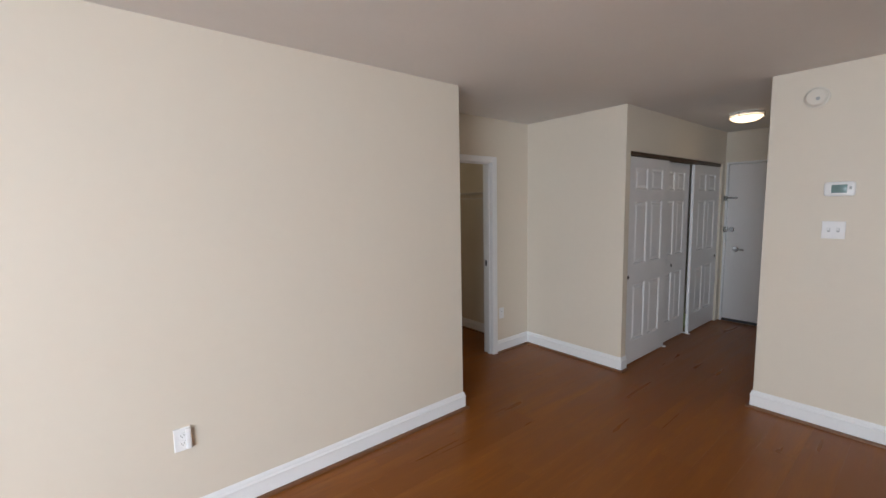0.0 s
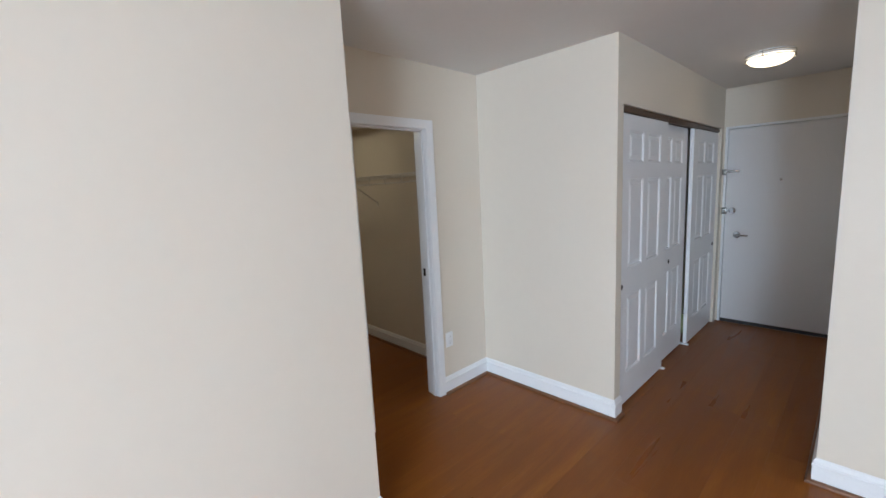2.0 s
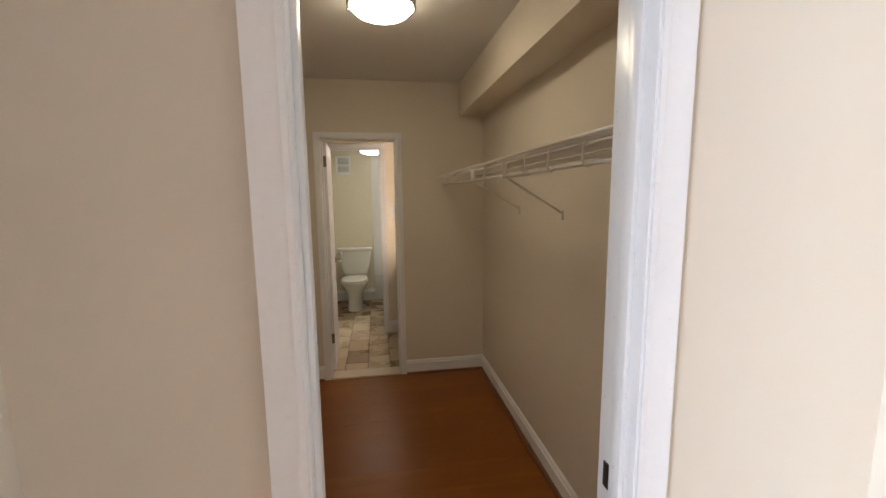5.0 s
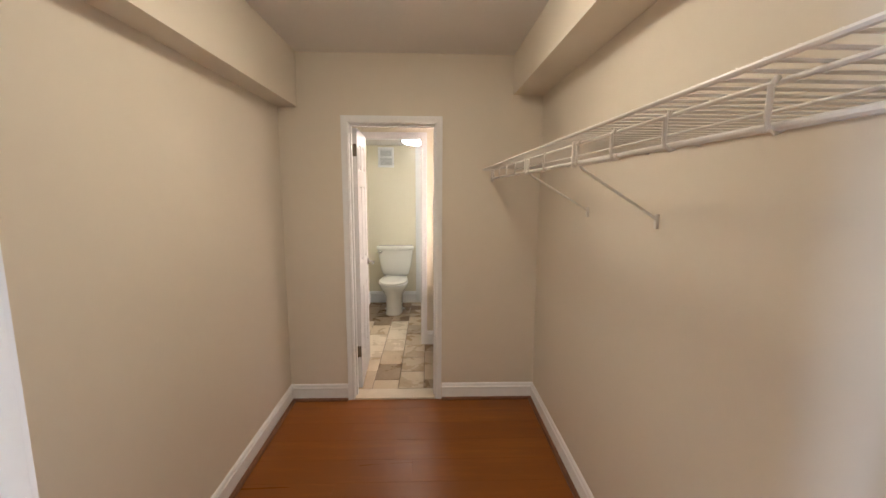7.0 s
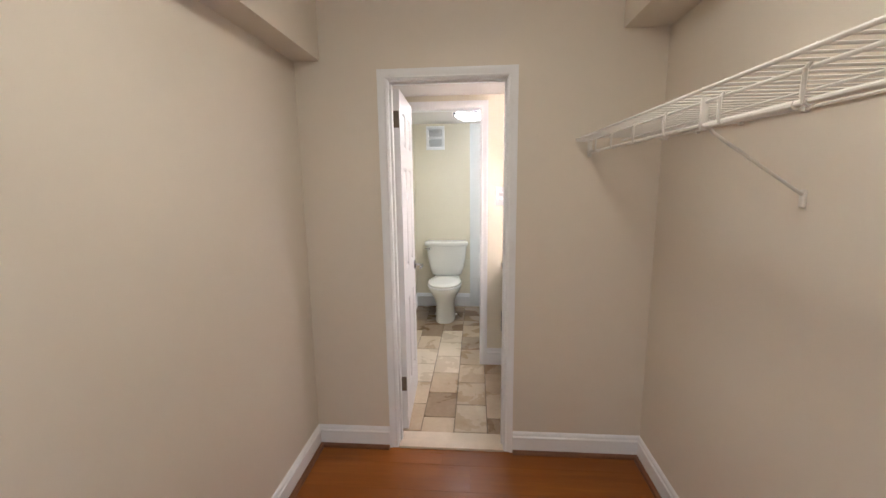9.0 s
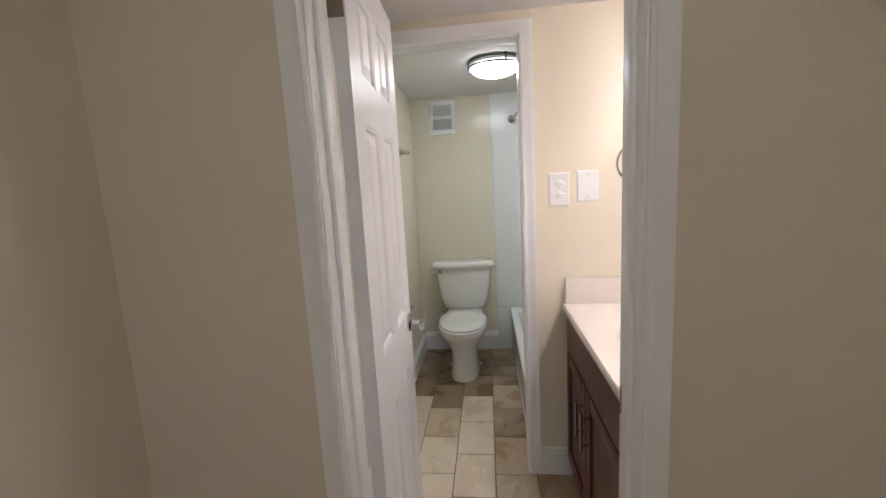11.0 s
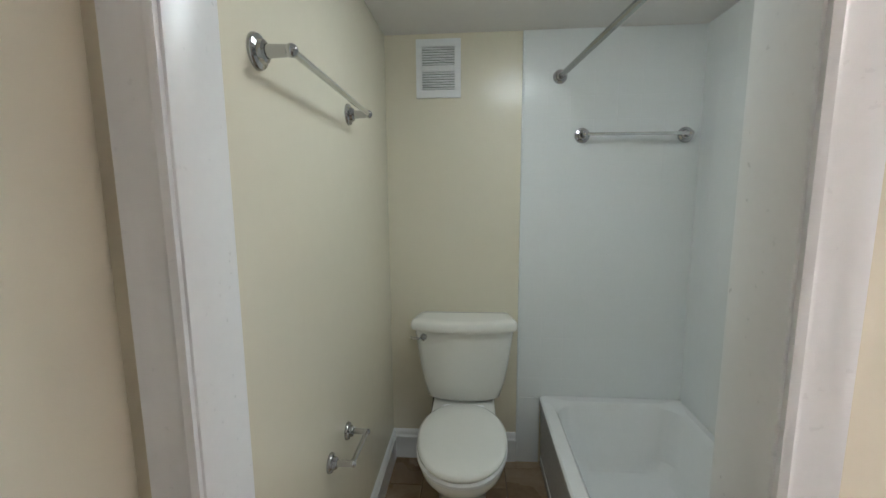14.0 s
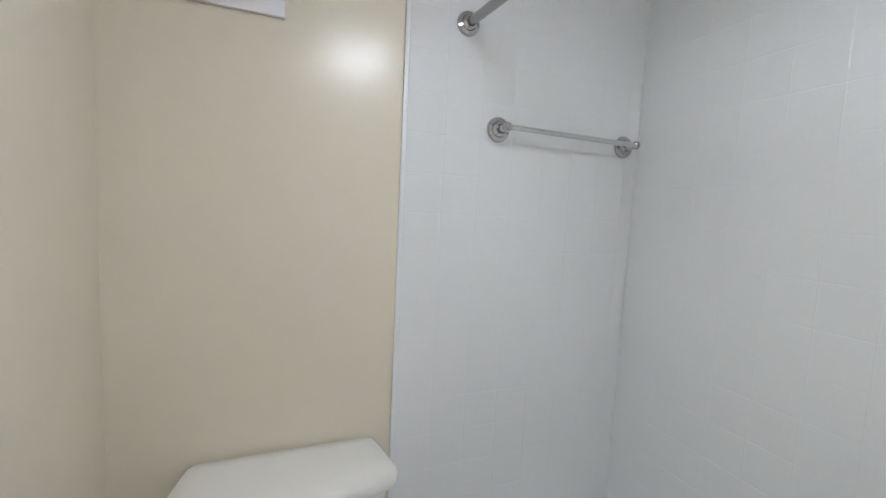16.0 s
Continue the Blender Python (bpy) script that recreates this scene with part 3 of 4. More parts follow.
def outlet(m, label):
    ob = on_wall("wall_outlet", m, label, "outlet", "duplex outlets")
    plate(ob, 0.074, 0.117)
    for z in (-0.02, 0.02):
        part("receptacle", lathe(bmesh.new(), [(0.0165, 0), (0.0165, 0.0025), (0.015, 0.003)], (0, -0.006, z), (0, -1, 0), 20), M_PLASTIC, ob)
        part("slots", boxes((-0.0075, -0.0055, -0.0096, -0.0085, z - 0.002, z + 0.007), (0.0055, 0.0075, -0.0096, -0.0085, z - 0.002, z + 0.007), (-0.002, 0.002, -0.0096, -0.0085, z - 0.010, z - 0.006)), M_BLACK, ob)
    return ob


FACE_S, FACE_W, FACE_E = 0, -90, 90
o1 = outlet(pose(-2.52, Y_LIVING - 0.0005, 0.475), "white duplex outlet low on the living room wall")
part("charger_cover", boxes((0.014, 0.036, -0.024, -0.0066, -0.05, 0.055), c=0.004), M_PLASTIC, o1)
outlet(pose(0.50, -0.0005, 0.43), "white duplex outlet low beside the closet doorway")
outlet(pose(X_THERM - 0.0005, -3.04, 0.485, 0, 0, FACE_W), "white duplex outlet low on the thermostat wall")

sw = on_wall("light_switch", pose(X_THERM - 0.0005, -2.505, 1.388, 0, 0, FACE_W), "white two-gang wall plate with two toggle switches", "switch")
plate(sw, 0.117, 0.117)
for x in (-0.023, 0.023):
    part("toggle", boxes((x - 0.005, x + 0.005, -0.018, -0.005, -0.004, 0.014), c=0.002), M_PLASTIC, sw)
    part("toggle_slot", boxes((x - 0.007, x + 0.007, -0.0072, -0.006, -0.013, 0.013)), M_GREYPL, sw)

th = on_wall("thermostat", pose(X_THERM - 0.0005, -2.52, 1.66, 0, 0, FACE_W), "white digital thermostat with a grey-green display", "thermostat")
part("housing", loft(bmesh.new(), [[Vector((p.x, -o, p.y)) for p in [Vector((q.x, q.y)) for q in oval(0, 0, 0, 0.076 - g, 0.048 - g, 32, 7)]] for g, o in ((0, 0), (0, 0.016), (0.004, 0.024), (0.012, 0.027))]), M_PLASTIC, th)
part("display", boxes((-0.038, 0.038, -0.0285, -0.026, -0.026, 0.028), c=0.001), M_LCD, th, "grey-green lit display")
part("button", boxes((0.048, 0.06, -0.029, -0.026, -0.004, 0.014), c=0.001), M_GREYPL, th)

sd = on_wall("smoke_detector", pose(X_THERM - 0.0005, -2.372, 2.275, 0, 0, FACE_W), "round off-white smoke detector high on the wall", "smoke detector")
part("base", lathe(bmesh.new(), [(0.068, 0), (0.068, 0.012), (0.064, 0.014)], (0, 0, 0), (0, -1, 0), 36), M_AGED, sd)
part("cover", lathe(bmesh.new(), [(0.060, 0.014), (0.058, 0.034), (0.048, 0.042), (0.018, 0.044)], (0, 0, 0), (0, -1, 0), 36), M_AGED, sd)
part("vent_slots", boxes(*[(-0.034 + 0.012 * i, -0.028 + 0.012 * i, -0.0448, -0.0425, 0.018, 0.028) for i in range(6)]), M_AGED, sd)
part("test_button", lathe(bmesh.new(), [(0.011, 0.043), (0.011, 0.047), (0.008, 0.048)], (0.012, 0, -0.014), (0, -1, 0), 16), M_GREYPL, sd)

# ---- walk-in closet: wire shelf ----
XF, XH, ZS = 0.400, 0.464, 1.736   # front rail, hanging rod, height of the deck
shelf = thing("wire_shelf", pose(0, 0, 0), "white vinyl-coated wire closet shelf on angled braces", "shelf")
for nm, x, z, r in (("front_rod", XF, ZS, 0.0046), ("support_rod", XH, ZS - 0.008, 0.0042), ("middle_rod", 0.62, ZS - 0.008, 0.0036), ("back_rod", CR - 0.009, ZS - 0.006, 0.0036)):
    part(nm, rod(bmesh.new(), (x, CF0 + 0.003, z), (x, CF1 - 0.003, z), r, 8), M_WIRE, shelf)
part("hang_rod", rod(bmesh.new(), (XH, CF0 + 0.003, ZS - 0.064), (XH, CF1 - 0.012, ZS - 0.064), 0.0062, 10), M_WIRE, shelf)
wire_me = mesh_of("wire", rod(bmesh.new(), (XF - 0.003, 0, ZS + 0.002), (CR - 0.004, 0, ZS + 0.002), 0.0030, 6), M_WIRE)
for i in range(61):
    w = new("wire", wire_me)
    w.location.y, w.parent = CF0 + 0.02 + 0.0438 * i, shelf
for y in (0.17, 0.41, 0.645, 0.87, 1.10, 1.456, 1.70, 1.98, 2.22, 2.46, 2.68):
    bend = [(XH - 0.004, y, ZS - 0.002), (XH - 0.012, y, ZS - 0.012), (XH - 0.013, y, ZS - 0.054), (XH - 0.010, y, ZS - 0.067), (XH, y, ZS - 0.0715), (XH + 0.009, y, ZS - 0.067)]
    part("hanger_link", tube(bmesh.new(), bend, 0.0042, 6), M_WIRE, shelf)
for y, foot in ((1.15, 1.272), (1.785, 1.90)):
    part("brace", tube(bmesh.new(), [(XH - 0.004, y, ZS - 0.014), (XH + 0.014, y, ZS - 0.068), (XH + 0.028, y + 0.006, ZS - 0.082), (CR - 0.006, foot, 1.492)], 0.0050, 8), M_WIRE, shelf, "angled wire brace")
    part("brace_foot", boxes((CR - 0.011, CR - 0.0002, foot - 0.009, foot + 0.009, 1.458, 1.508), c=0.003), M_WIRE, shelf)
    part("brace_clip", boxes((XH - 0.010, XH + 0.008, y - 0.006, y + 0.006, ZS - 0.077, ZS + 0.006), c=0.003), M_WIRE, shelf)
    part("rod_splice", rod(bmesh.new(), (XH, y - 0.02, ZS - 0.066), (XH, y - 0.30, ZS - 0.066), 0.0088, 10), M_WIRE, shelf)
part("end_bracket", boxes((XH - 0.010, XH + 0.010, CF1 - 0.014, CF1 - 0.0005, ZS - 0.088, ZS + 0.004), (XF - 0.006, XH - 0.011, CF1 - 0.010, CF1 - 0.0005, ZS - 0.012, ZS + 0.006), c=0.003), M_WIRE, shelf, "white end bracket")
part("rod_cup", lathe(bmesh.new(), [(0.013, 0), (0.013, 0.016), (0.010, 0.020)], (XH, CF1 - 0.014, ZS - 0.064), (0, -1, 0), 16), M_WIRE, shelf)
for i in range(10):
    part("wall_clip", boxes((CR - 0.016, CR - 0.0003, CF0 + 0.12 + 0.28 * i, CF0 + 0.135 + 0.28 * i, ZS - 0.016, ZS + 0.010), c=0.002), M_WIRE, shelf)

# ---- toilet ----
tl = thing("toilet", pose(-0.449, 0, 0), "white two-piece toilet with closed lid against the back wall", "toilet")


def bar_ring(x0, x1, y0, y1, z, r, n=6, bow=0.0):
    """A rounded rectangle in plan; its front (low y) side bowed out."""
    out = []
    for cx, cy, a0 in ((x1 - r, y1 - r, 0), (x0 + r, y1 - r, 90), (x0 + r, y0 + r, 180), (x1 - r, y0 + r, 270)):
        for i in range(n + 1):
            a = radians(a0 + 90 * i / n)
            x, y = cx + r * math.cos(a), cy + r * math.sin(a)
            if bow and y < (y0 + y1) / 2:
                y -= bow * (1 - (2 * (x - (x0 + x1) / 2) / (x1 - x0)) ** 2)
            out.append(Vector((x, y, z)))
        if bow and a0 == 180:
            for i in range(1, 14):
                x = x0 + r + (x1 - x0 - 2 * r) * i / 14
                out.append(Vector((x, y0 - bow * (1 - (2 * (x - (x0 + x1) / 2) / (x1 - x0)) ** 2), z)))
    return out




def slim_back(ring, y0, y1, k):
    """The ring with its back (from y0 to y1) drawn in by k."""
    return [Vector((p.x * (1 - k * max(0.0, min(1.0, (p.y - y0) / (y1 - y0))) ** 1.3), p.y, p.z)) for p in ring]


YB = BY1 - 0.012
part("tank", loft(bmesh.new(), [bar_ring(-0.163, 0.163, YB - 0.14, YB, 0.429, 0.03, bow=0.03), bar_ring(-0.176, 0.176, YB - 0.145, YB, 0.439, 0.03, bow=0.033), bar_ring(-0.200, 0.200, YB - 0.148, YB, 0.52, 0.03, bow=0.038), bar_ring(-0.221, 0.221, YB - 0.15, YB, 0.64, 0.03, bow=0.042), bar_ring(-0.238, 0.238, YB - 0.152, YB, 0.779, 0.03, bow=0.048)]), M_CERAMIC, tl, "white tapered cistern", 45)
lid_rings = [(0.240, 0.155, 0.0, 0.780, 0.050), (0.252, 0.163, 0.0, 0.784, 0.056), (0.256, 0.166, 0.0, 0.796, 0.058), (0.254, 0.164, 0.0, 0.814, 0.057), (0.249, 0.160, 0.002, 0.824, 0.056), (0.240, 0.152, 0.010, 0.829, 0.054), (0.20, 0.12, 0.04, 0.8305, 0.045)]
part("tank_lid", loft(bmesh.new(), [slim_back(bar_ring(-w, w, YB - d, YB - g, z, 0.018, bow=b), YB - 0.13, YB, 0.125) for w, d, g, z, b in lid_rings]), M_CERAMIC, tl, "", 45)
part("flush_lever", tube(bmesh.new(), [(-0.194, YB - 0.160, 0.75), (-0.194, YB - 0.188, 0.75), (-0.215, YB - 0.196, 0.75), (-0.250, YB - 0.190, 0.752)], 0.0065, 8), M_CHROME, tl, "chrome flush lever")
part("lever_button", lathe(bmesh.new(), [(0.016, 0), (0.017, 0.010), (0.014, 0.022), (0.006, 0.028)], (-0.192, YB - 0.164, 0.75), (0, -1, 0), 18), M_CHROME, tl)
YC = 5.06
part("bowl", loft(bmesh.new(), [
    oval(0, YC + 0.10, 0.0, 0.112, 0.24, p=2.6, front=1.08), oval(0, YC + 0.10, 0.02, 0.112, 0.24, p=2.6, front=1.08), oval(0, YC + 0.10, 0.04, 0.104, 0.23, p=2.5, front=1.05),
    oval(0, YC + 0.10, 0.18, 0.105, 0.22, p=2.4, front=1.05), oval(0, YC + 0.09, 0.25, 0.122, 0.22, p=2.3, front=1.1), oval(0, YC + 0.07, 0.31, 0.155, 0.23, p=2.2, front=1.15),
    oval(0, YC + 0.04, 0.355, 0.177, 0.245, p=2.2, front=1.12), oval(0, YC + 0.03, 0.385, 0.183, 0.25, p=2.15, front=1.1), oval(0, YC + 0.03, 0.395, 0.178, 0.245, p=2.15, front=1.1)]), M_CERAMIC, tl, "", 60)
part("bowl_deck", loft(bmesh.new(), [bar_ring(-0.125, 0.125, 5.25, YB - 0.005, 0.30, 0.03), bar_ring(-0.145, 0.145, 5.24, YB - 0.005, 0.36, 0.03), bar_ring(-0.15, 0.15, 5.23, YB - 0.005, 0.408, 0.03), bar_ring(-0.145, 0.145, 5.235, YB - 0.01, 0.414, 0.03)]), M_CERAMIC, tl, "", 45)
part("seat", loft(bmesh.new(), [oval(0, YC + 0.02, 0.397, 0.182, 0.245, p=2.15, front=1.12), oval(0, YC + 0.02, 0.402, 0.187, 0.25, p=2.15, front=1.12), oval(0, YC + 0.02, 0.412, 0.187, 0.25, p=2.15, front=1.12), oval(0, YC + 0.02, 0.416, 0.182, 0.245, p=2.15, front=1.12)]), M_PLASTIC, tl, "", 50)
part("seat_lid", loft(bmesh.new(), [oval(0, YC + 0.025, 0.418, 0.180, 0.245, p=2.15, front=1.12), oval(0, YC + 0.025, 0.424, 0.185, 0.25, p=2.15, front=1.12), oval(0, YC + 0.025, 0.434, 0.184, 0.249, p=2.15, front=1.12), oval(0, YC + 0.025, 0.441, 0.172, 0.235, p=2.15, front=1.12), oval(0, YC + 0.025, 0.444, 0.10, 0.15, p=2.1, front=1.12)]), M_CERAMIC, tl, "closed glossy white seat lid", 60)
for x in (-0.075, 0.075):
    part("seat_hinge", boxes((x - 0.022, x + 0.022, 5.295, 5.330, 0.4155, 0.434), c=0.006), M_PLASTIC, tl)
for x in (-0.115, 0.115):
    part("floor_bolt_cap", lathe(bmesh.new(), [(0.015, 0), (0.014, 0.012), (0.006, 0.018)], (x, 5.22, 0.0), (0, 0, 1), 14), M_PLASTIC, tl)
hose = thing("supply_hose", pose(0, 0, 0), "dark braided water supply hose under the toilet tank", "hose")
part("hose", tube(bmesh.new(), [(-0.60, 5.44, 0.42), (-0.605, 5.44, 0.36), (-0.63, 5.45, 0.29), (-0.645, 5.48, 0.22), (-0.63, 5.52, 0.18)], 0.006, 8), M_DARK, hose)
part("stop_valve", rod(rod(bmesh.new(), (-0.63, 5.549, 0.17), (-0.63, 5.50, 0.17), 0.011, 12), (-0.63, 5.505, 0.155), (-0.63, 5.505, 0.195), 0.009, 10), M_CHROME, hose, "chrome stop valve")

# ---- tub ----
TX0, TX1, TY0, TY1, TZ = -0.060, TR - 0.013, PY1 + 0.013, BY1 - 0.013, 0.38
tub = thing("bathtub", pose(0, 0, 0), "white enamel alcove bathtub with a flat apron", "bathtub")
part("basin", loft(bmesh.new(), [
    bar_ring(TX0 + 0.02, TX1, TY0, TY1, 0.0, 0.008), bar_ring(TX0 + 0.012, TX1, TY0, TY1, 0.06, 0.008), bar_ring(TX0 + 0.006, TX1, TY0, TY1, 0.33, 0.008), bar_ring(TX0, TX1, TY0, TY1, 0.345, 0.01), bar_ring(TX0, TX1, TY0, TY1, TZ - 0.008, 0.012), bar_ring(TX0 + 0.008, TX1, TY0, TY1, TZ, 0.015),
    bar_ring(TX0 + 0.055, TX1 - 0.03, TY0 + 0.06, TY1 - 0.045, TZ, 0.10), bar_ring(TX0 + 0.07, TX1 - 0.045, TY0 + 0.075, TY1 - 0.06, TZ - 0.015, 0.10), bar_ring(TX0 + 0.10, TX1 - 0.075, TY0 + 0.11, TY1 - 0.10, 0.12, 0.11), bar_ring(TX0 + 0.15, TX1 - 0.125, TY0 + 0.16, TY1 - 0.15, 0.07, 0.10)]), M_TUB, tub, "", 40)
part("apron_foot", boxes((TX0 + 0.010, TX0 + 0.019, TY0 + 0.01, TY1 - 0.01, 0.002, 0.05), c=0.002), M_TUB, tub)

# ---- bathroom fittings ----


def flange(bm, at, out, r=0.027):
    return lathe(bm, [(r, 0), (r, 0.004), (r * 0.92, 0.009), (r * 0.66, 0.012), (r * 0.6, 0.02), (r * 0.45, 0.024)], at, out, 24)


def post(bm, at, out, length, r=0.0145):
    """A turned post that tapers to a rounded end."""
    a, o = Vector(at), Vector(out)
    rod(bm, a + o * 0.01, a + o * length, r, 16, r * 0.8)
    bmesh.ops.create_uvsphere(bm, u_segments=16, v_segments=8, radius=r * 0.95, matrix=Matrix.Translation(a + o * length))
    return bm


def towel_bar(a, b, out, label, bar=0.0085, reach=0.07):
    a, b, o = Vector(a), Vector(b), Vector(out)
    ob = thing("towel_bar", pose(*a), label, "towel bar", "chrome towel bars")
    for p in (a, b):
        part("post", post(bmesh.new(), p - a, o, reach), M_CHROME, ob)
        part("flange", flange(bmesh.new(), p - a, o, 0.036), M_CHROME, ob)
    part("bar", rod(bmesh.new(), o * reach, b - a + o * reach, bar, 14), M_BAR, ob, "brushed metal bar")
    return ob


towel_bar((BL, 4.325, 1.713), (BL, 4.918, 1.700), (1, 0, 0), "chrome towel bar on the cream side wall", reach=0.072)
towel_bar((0.108, BY1 - 0.012, 1.697), (0.578, BY1 - 0.012, 1.694), (0, -1, 0), "chrome towel bar on the white tiled wall", bar=0.0075, reach=0.055)

rd = thing("shower_rod", pose(0, 0, 0), "brushed metal shower curtain rod between two walls", "shower rod")
part("bar", rod(bmesh.new(), (0.125, PY1 + 0.002, 1.966), (-0.003, BY1 - 0.013, 1.966), 0.0125, 16), M_NICKEL, rd)
part("flange", flange(bmesh.new(), (-0.003, BY1 - 0.0125, 1.966), (0, -1, 0), 0.033), M_CHROME, rd)
part("flange", flange(bmesh.new(), (0.125, PY1 + 0.0005, 1.966), (0, 1, 0), 0.033), M_CHROME, rd)

tp = thing("paper_holder", pose(BL, 4.605, 0.628), "empty chrome toilet paper holder on the side wall", "paper holder")
for y in (0.0, 0.168):
    part("post", post(bmesh.new(), (0, y, 0), (1, 0, 0), 0.07, 0.011), M_CHROME, tp)
    part("flange", flange(bmesh.new(), (0, y, 0), (1, 0, 0), 0.030), M_CHROME, tp)
part("roller", rod(bmesh.new(), (0.068, 0.005, 0), (0.068, 0.163, 0), 0.008, 12), M_CHROME, tp)

vt = thing("wall_vent", pose(-0.574, BY1 - 0.0005, 2.02), "white louvred exhaust vent high above the toilet", "vent")
VW, VH = 0.107, 0.134
part("frame", boxes((-VW, VW, -0.012, 0, VH - 0.036, VH), (-VW, VW, -0.012, 0, -VH, -VH + 0.036), (-VW, -VW + 0.030, -0.012, 0, -VH + 0.036, VH - 0.036), (VW - 0.030, VW, -0.012, 0, -VH + 0.036, VH - 0.036), (-VW + 0.030, VW - 0.030, -0.012, 0, -0.014, 0.014), c=0.0015), M_TRIM, vt)
part("backing", boxes((-VW + 0.028, VW - 0.028, -0.002, -0.0005, -VH + 0.03, VH - 0.03)), M_GREYPL, vt)
for s in (-1, 1):
    for i in range(7):
        z = s * 0.056 + (i - 3) * 0.0117
        b = box(bmesh.new(), -VW + 0.030, VW - 0.030, -0.0105, -0.0025, z - 0.0012, z + 0.0012)
        bmesh.ops.rotate(b, verts=b.verts, cent=(0, -0.006, z), matrix=Matrix.Rotation(radians(-32), 3, "X"))
        part("louvre", b, M_TRIM, vt)
part("knob", boxes((-0.004, 0.004, -0.02, -0.012, -0.006, 0.006), c=0.002), M_TRIM, vt)

s2 = on_wall("light_switch", pose(0.0965, PY0 - 0.0005, 1.411), "cream wall plate with two stacked switches", "switch")
plate(s2, 0.092, 0.148)
for z in (-0.024, 0.024):
    part("switch_body", lathe(bmesh.new(), [(0.016, 0), (0.016, 0.004), (0.013, 0.006)], (0, -0.006, z), (0, -1, 0), 18), M_PLASTIC, s2)
    part("toggle", boxes((-0.002, 0.024, -0.022, -0.010, z - 0.005, z + 0.005), c=0.002), M_PLASTIC, s2)
s3 = on_wall("blank_plate", pose(0.2205, PY0 - 0.0005, 1.42), "plain white blank wall plate", "wall plate")
plate(s3, 0.092, 0.136)
for z in (-0.05, 0.05):
    screw(s3, 0, z)
nh = thing("wall_plug", pose(0.150, PY0 - 0.0005, 1.200), "small tan filled screw hole in the cream wall", "hole")
part("plug", lathe(bmesh.new(), [(0.004, 0), (0.003, 0.001)], (0, 0, 0), (0, -1, 0), 10), M_SADDLE, nh)

tr = thing("towel_ring", pose(0.418, PY0, 1.595), "chrome towel ring beside the vanity mirror", "towel ring")
part("flange", flange(bmesh.new(), (0, 0, 0), (0, -1, 0), 0.037), M_CHROME, tr)
part("post", post(bmesh.new(), (0, 0, 0), (0, -1, 0), 0.05), M_CHROME, tr)
part("ring", tube(bmesh.new(), [(-0.008 + 0.08 * math.sin(a), -0.05 - 0.006, -0.086 + 0.082 * math.cos(a)) for a in [2 * math.pi * i / 48 for i in range(48)]], 0.0052, 8, True), M_CHROME, tr)

# ---- vanity ----
VX0, VX1, VY0, VY1, VZ = 0.105, BR, 2.99, PY0, 0.88
cab = thing("vanity_cabinet", pose(0, 0, 0), "dark cherry vanity cabinet with two doors", "cabinet")
FX = VX0 + 0.035
part("body", boxes((FX + 0.018, VX1 - 0.002, VY0, VY0 + 0.018, 0.10, VZ - 0.031), (FX + 0.018, VX1 - 0.002, VY1 - 0.03, VY1 - 0.012, 0.10, VZ - 0.031), (FX + 0.018, VX1 - 0.002, VY0 + 0.018, VY1 - 0.03, 0.10, 0.12), (FX + 0.08, VX1 - 0.002, VY0 + 0.02, VY1 - 0.03, 0.0, 0.10), c=0.002), M_CHERRY, cab)
part("face_frame", boxes((FX, FX + 0.018, VY0, VY0 + 0.035, 0.10, VZ - 0.03), (FX, FX + 0.018, VY1 - 0.047, VY1 - 0.012, 0.10, VZ - 0.03), (FX, FX + 0.018, VY0 + 0.035, VY1 - 0.047, VZ - 0.06, VZ - 0.03), (FX, FX + 0.018, VY0 + 0.035, VY1 - 0.047, 0.10, 0.13), c=0.001), M_CHERRY, cab)
part("false_drawer", boxes((FX - 0.02, FX, VY0 + 0.012, VY1 - 0.022, 0.665, VZ - 0.042), c=0.003), M_CHERRY, cab)
YM = 3.55
for y0, y1, hy in ((VY0 + 0.012, YM - 0.002, YM - 0.045), (YM + 0.002, VY1 - 0.022, YM + 0.045)):
    dr = part("cabinet_door", boxes((FX - 0.02, FX, y0, y0 + 0.058, 0.115, 0.655), (FX - 0.02, FX, y1 - 0.058, y1, 0.115, 0.655), (FX - 0.02, FX, y0 + 0.058, y1 - 0.058, 0.597, 0.655), (FX - 0.02, FX, y0 + 0.058, y1 - 0.058, 0.115, 0.173), c=0.002), M_CHERRY, cab)
    part("door_panel", boxes((FX - 0.011, FX - 0.004, y0 + 0.05, y1 - 0.05, 0.165, 0.605)), M_CHERRY, dr)
    hb = rod(bmesh.new(), (FX - 0.05, hy, 0.435), (FX - 0.05, hy, 0.585), 0.006, 12)
    for z in (0.455, 0.565):
        rod(hb, (FX - 0.02, hy, z), (FX - 0.05, hy, z), 0.0045, 10)
    part("handle", hb, M_NICKEL, dr, "brushed nickel bar handle")

top = thing("countertop", pose(0, 0, 0), "cream cultured marble vanity top with an integral oval basin", "countertop")
SX, SY, RX, RY = 0.395, 3.47, 0.165, 0.235
angs = sorted([2 * math.pi * i / 64 for i in range(64)] + [math.atan2(y - SY, x - SX) % (2 * math.pi) for x in (VX0, VX1) for y in (VY0 - 0.02, VY1)])


def rect_ring(g, z):
    out = []
    for a in angs:
        c, s = math.cos(a), math.sin(a)
        k = min((VX1 - g - SX) / c if c > 1e-9 else 9, (VX0 + g - SX) / c if c < -1e-9 else 9, (VY1 - g - SY) / s if s > 1e-9 else 9, (VY0 - 0.02 + g - SY) / s if s < -1e-9 else 9)
        out.append(Vector((SX + k * c, SY + k * s, z)))
    return out


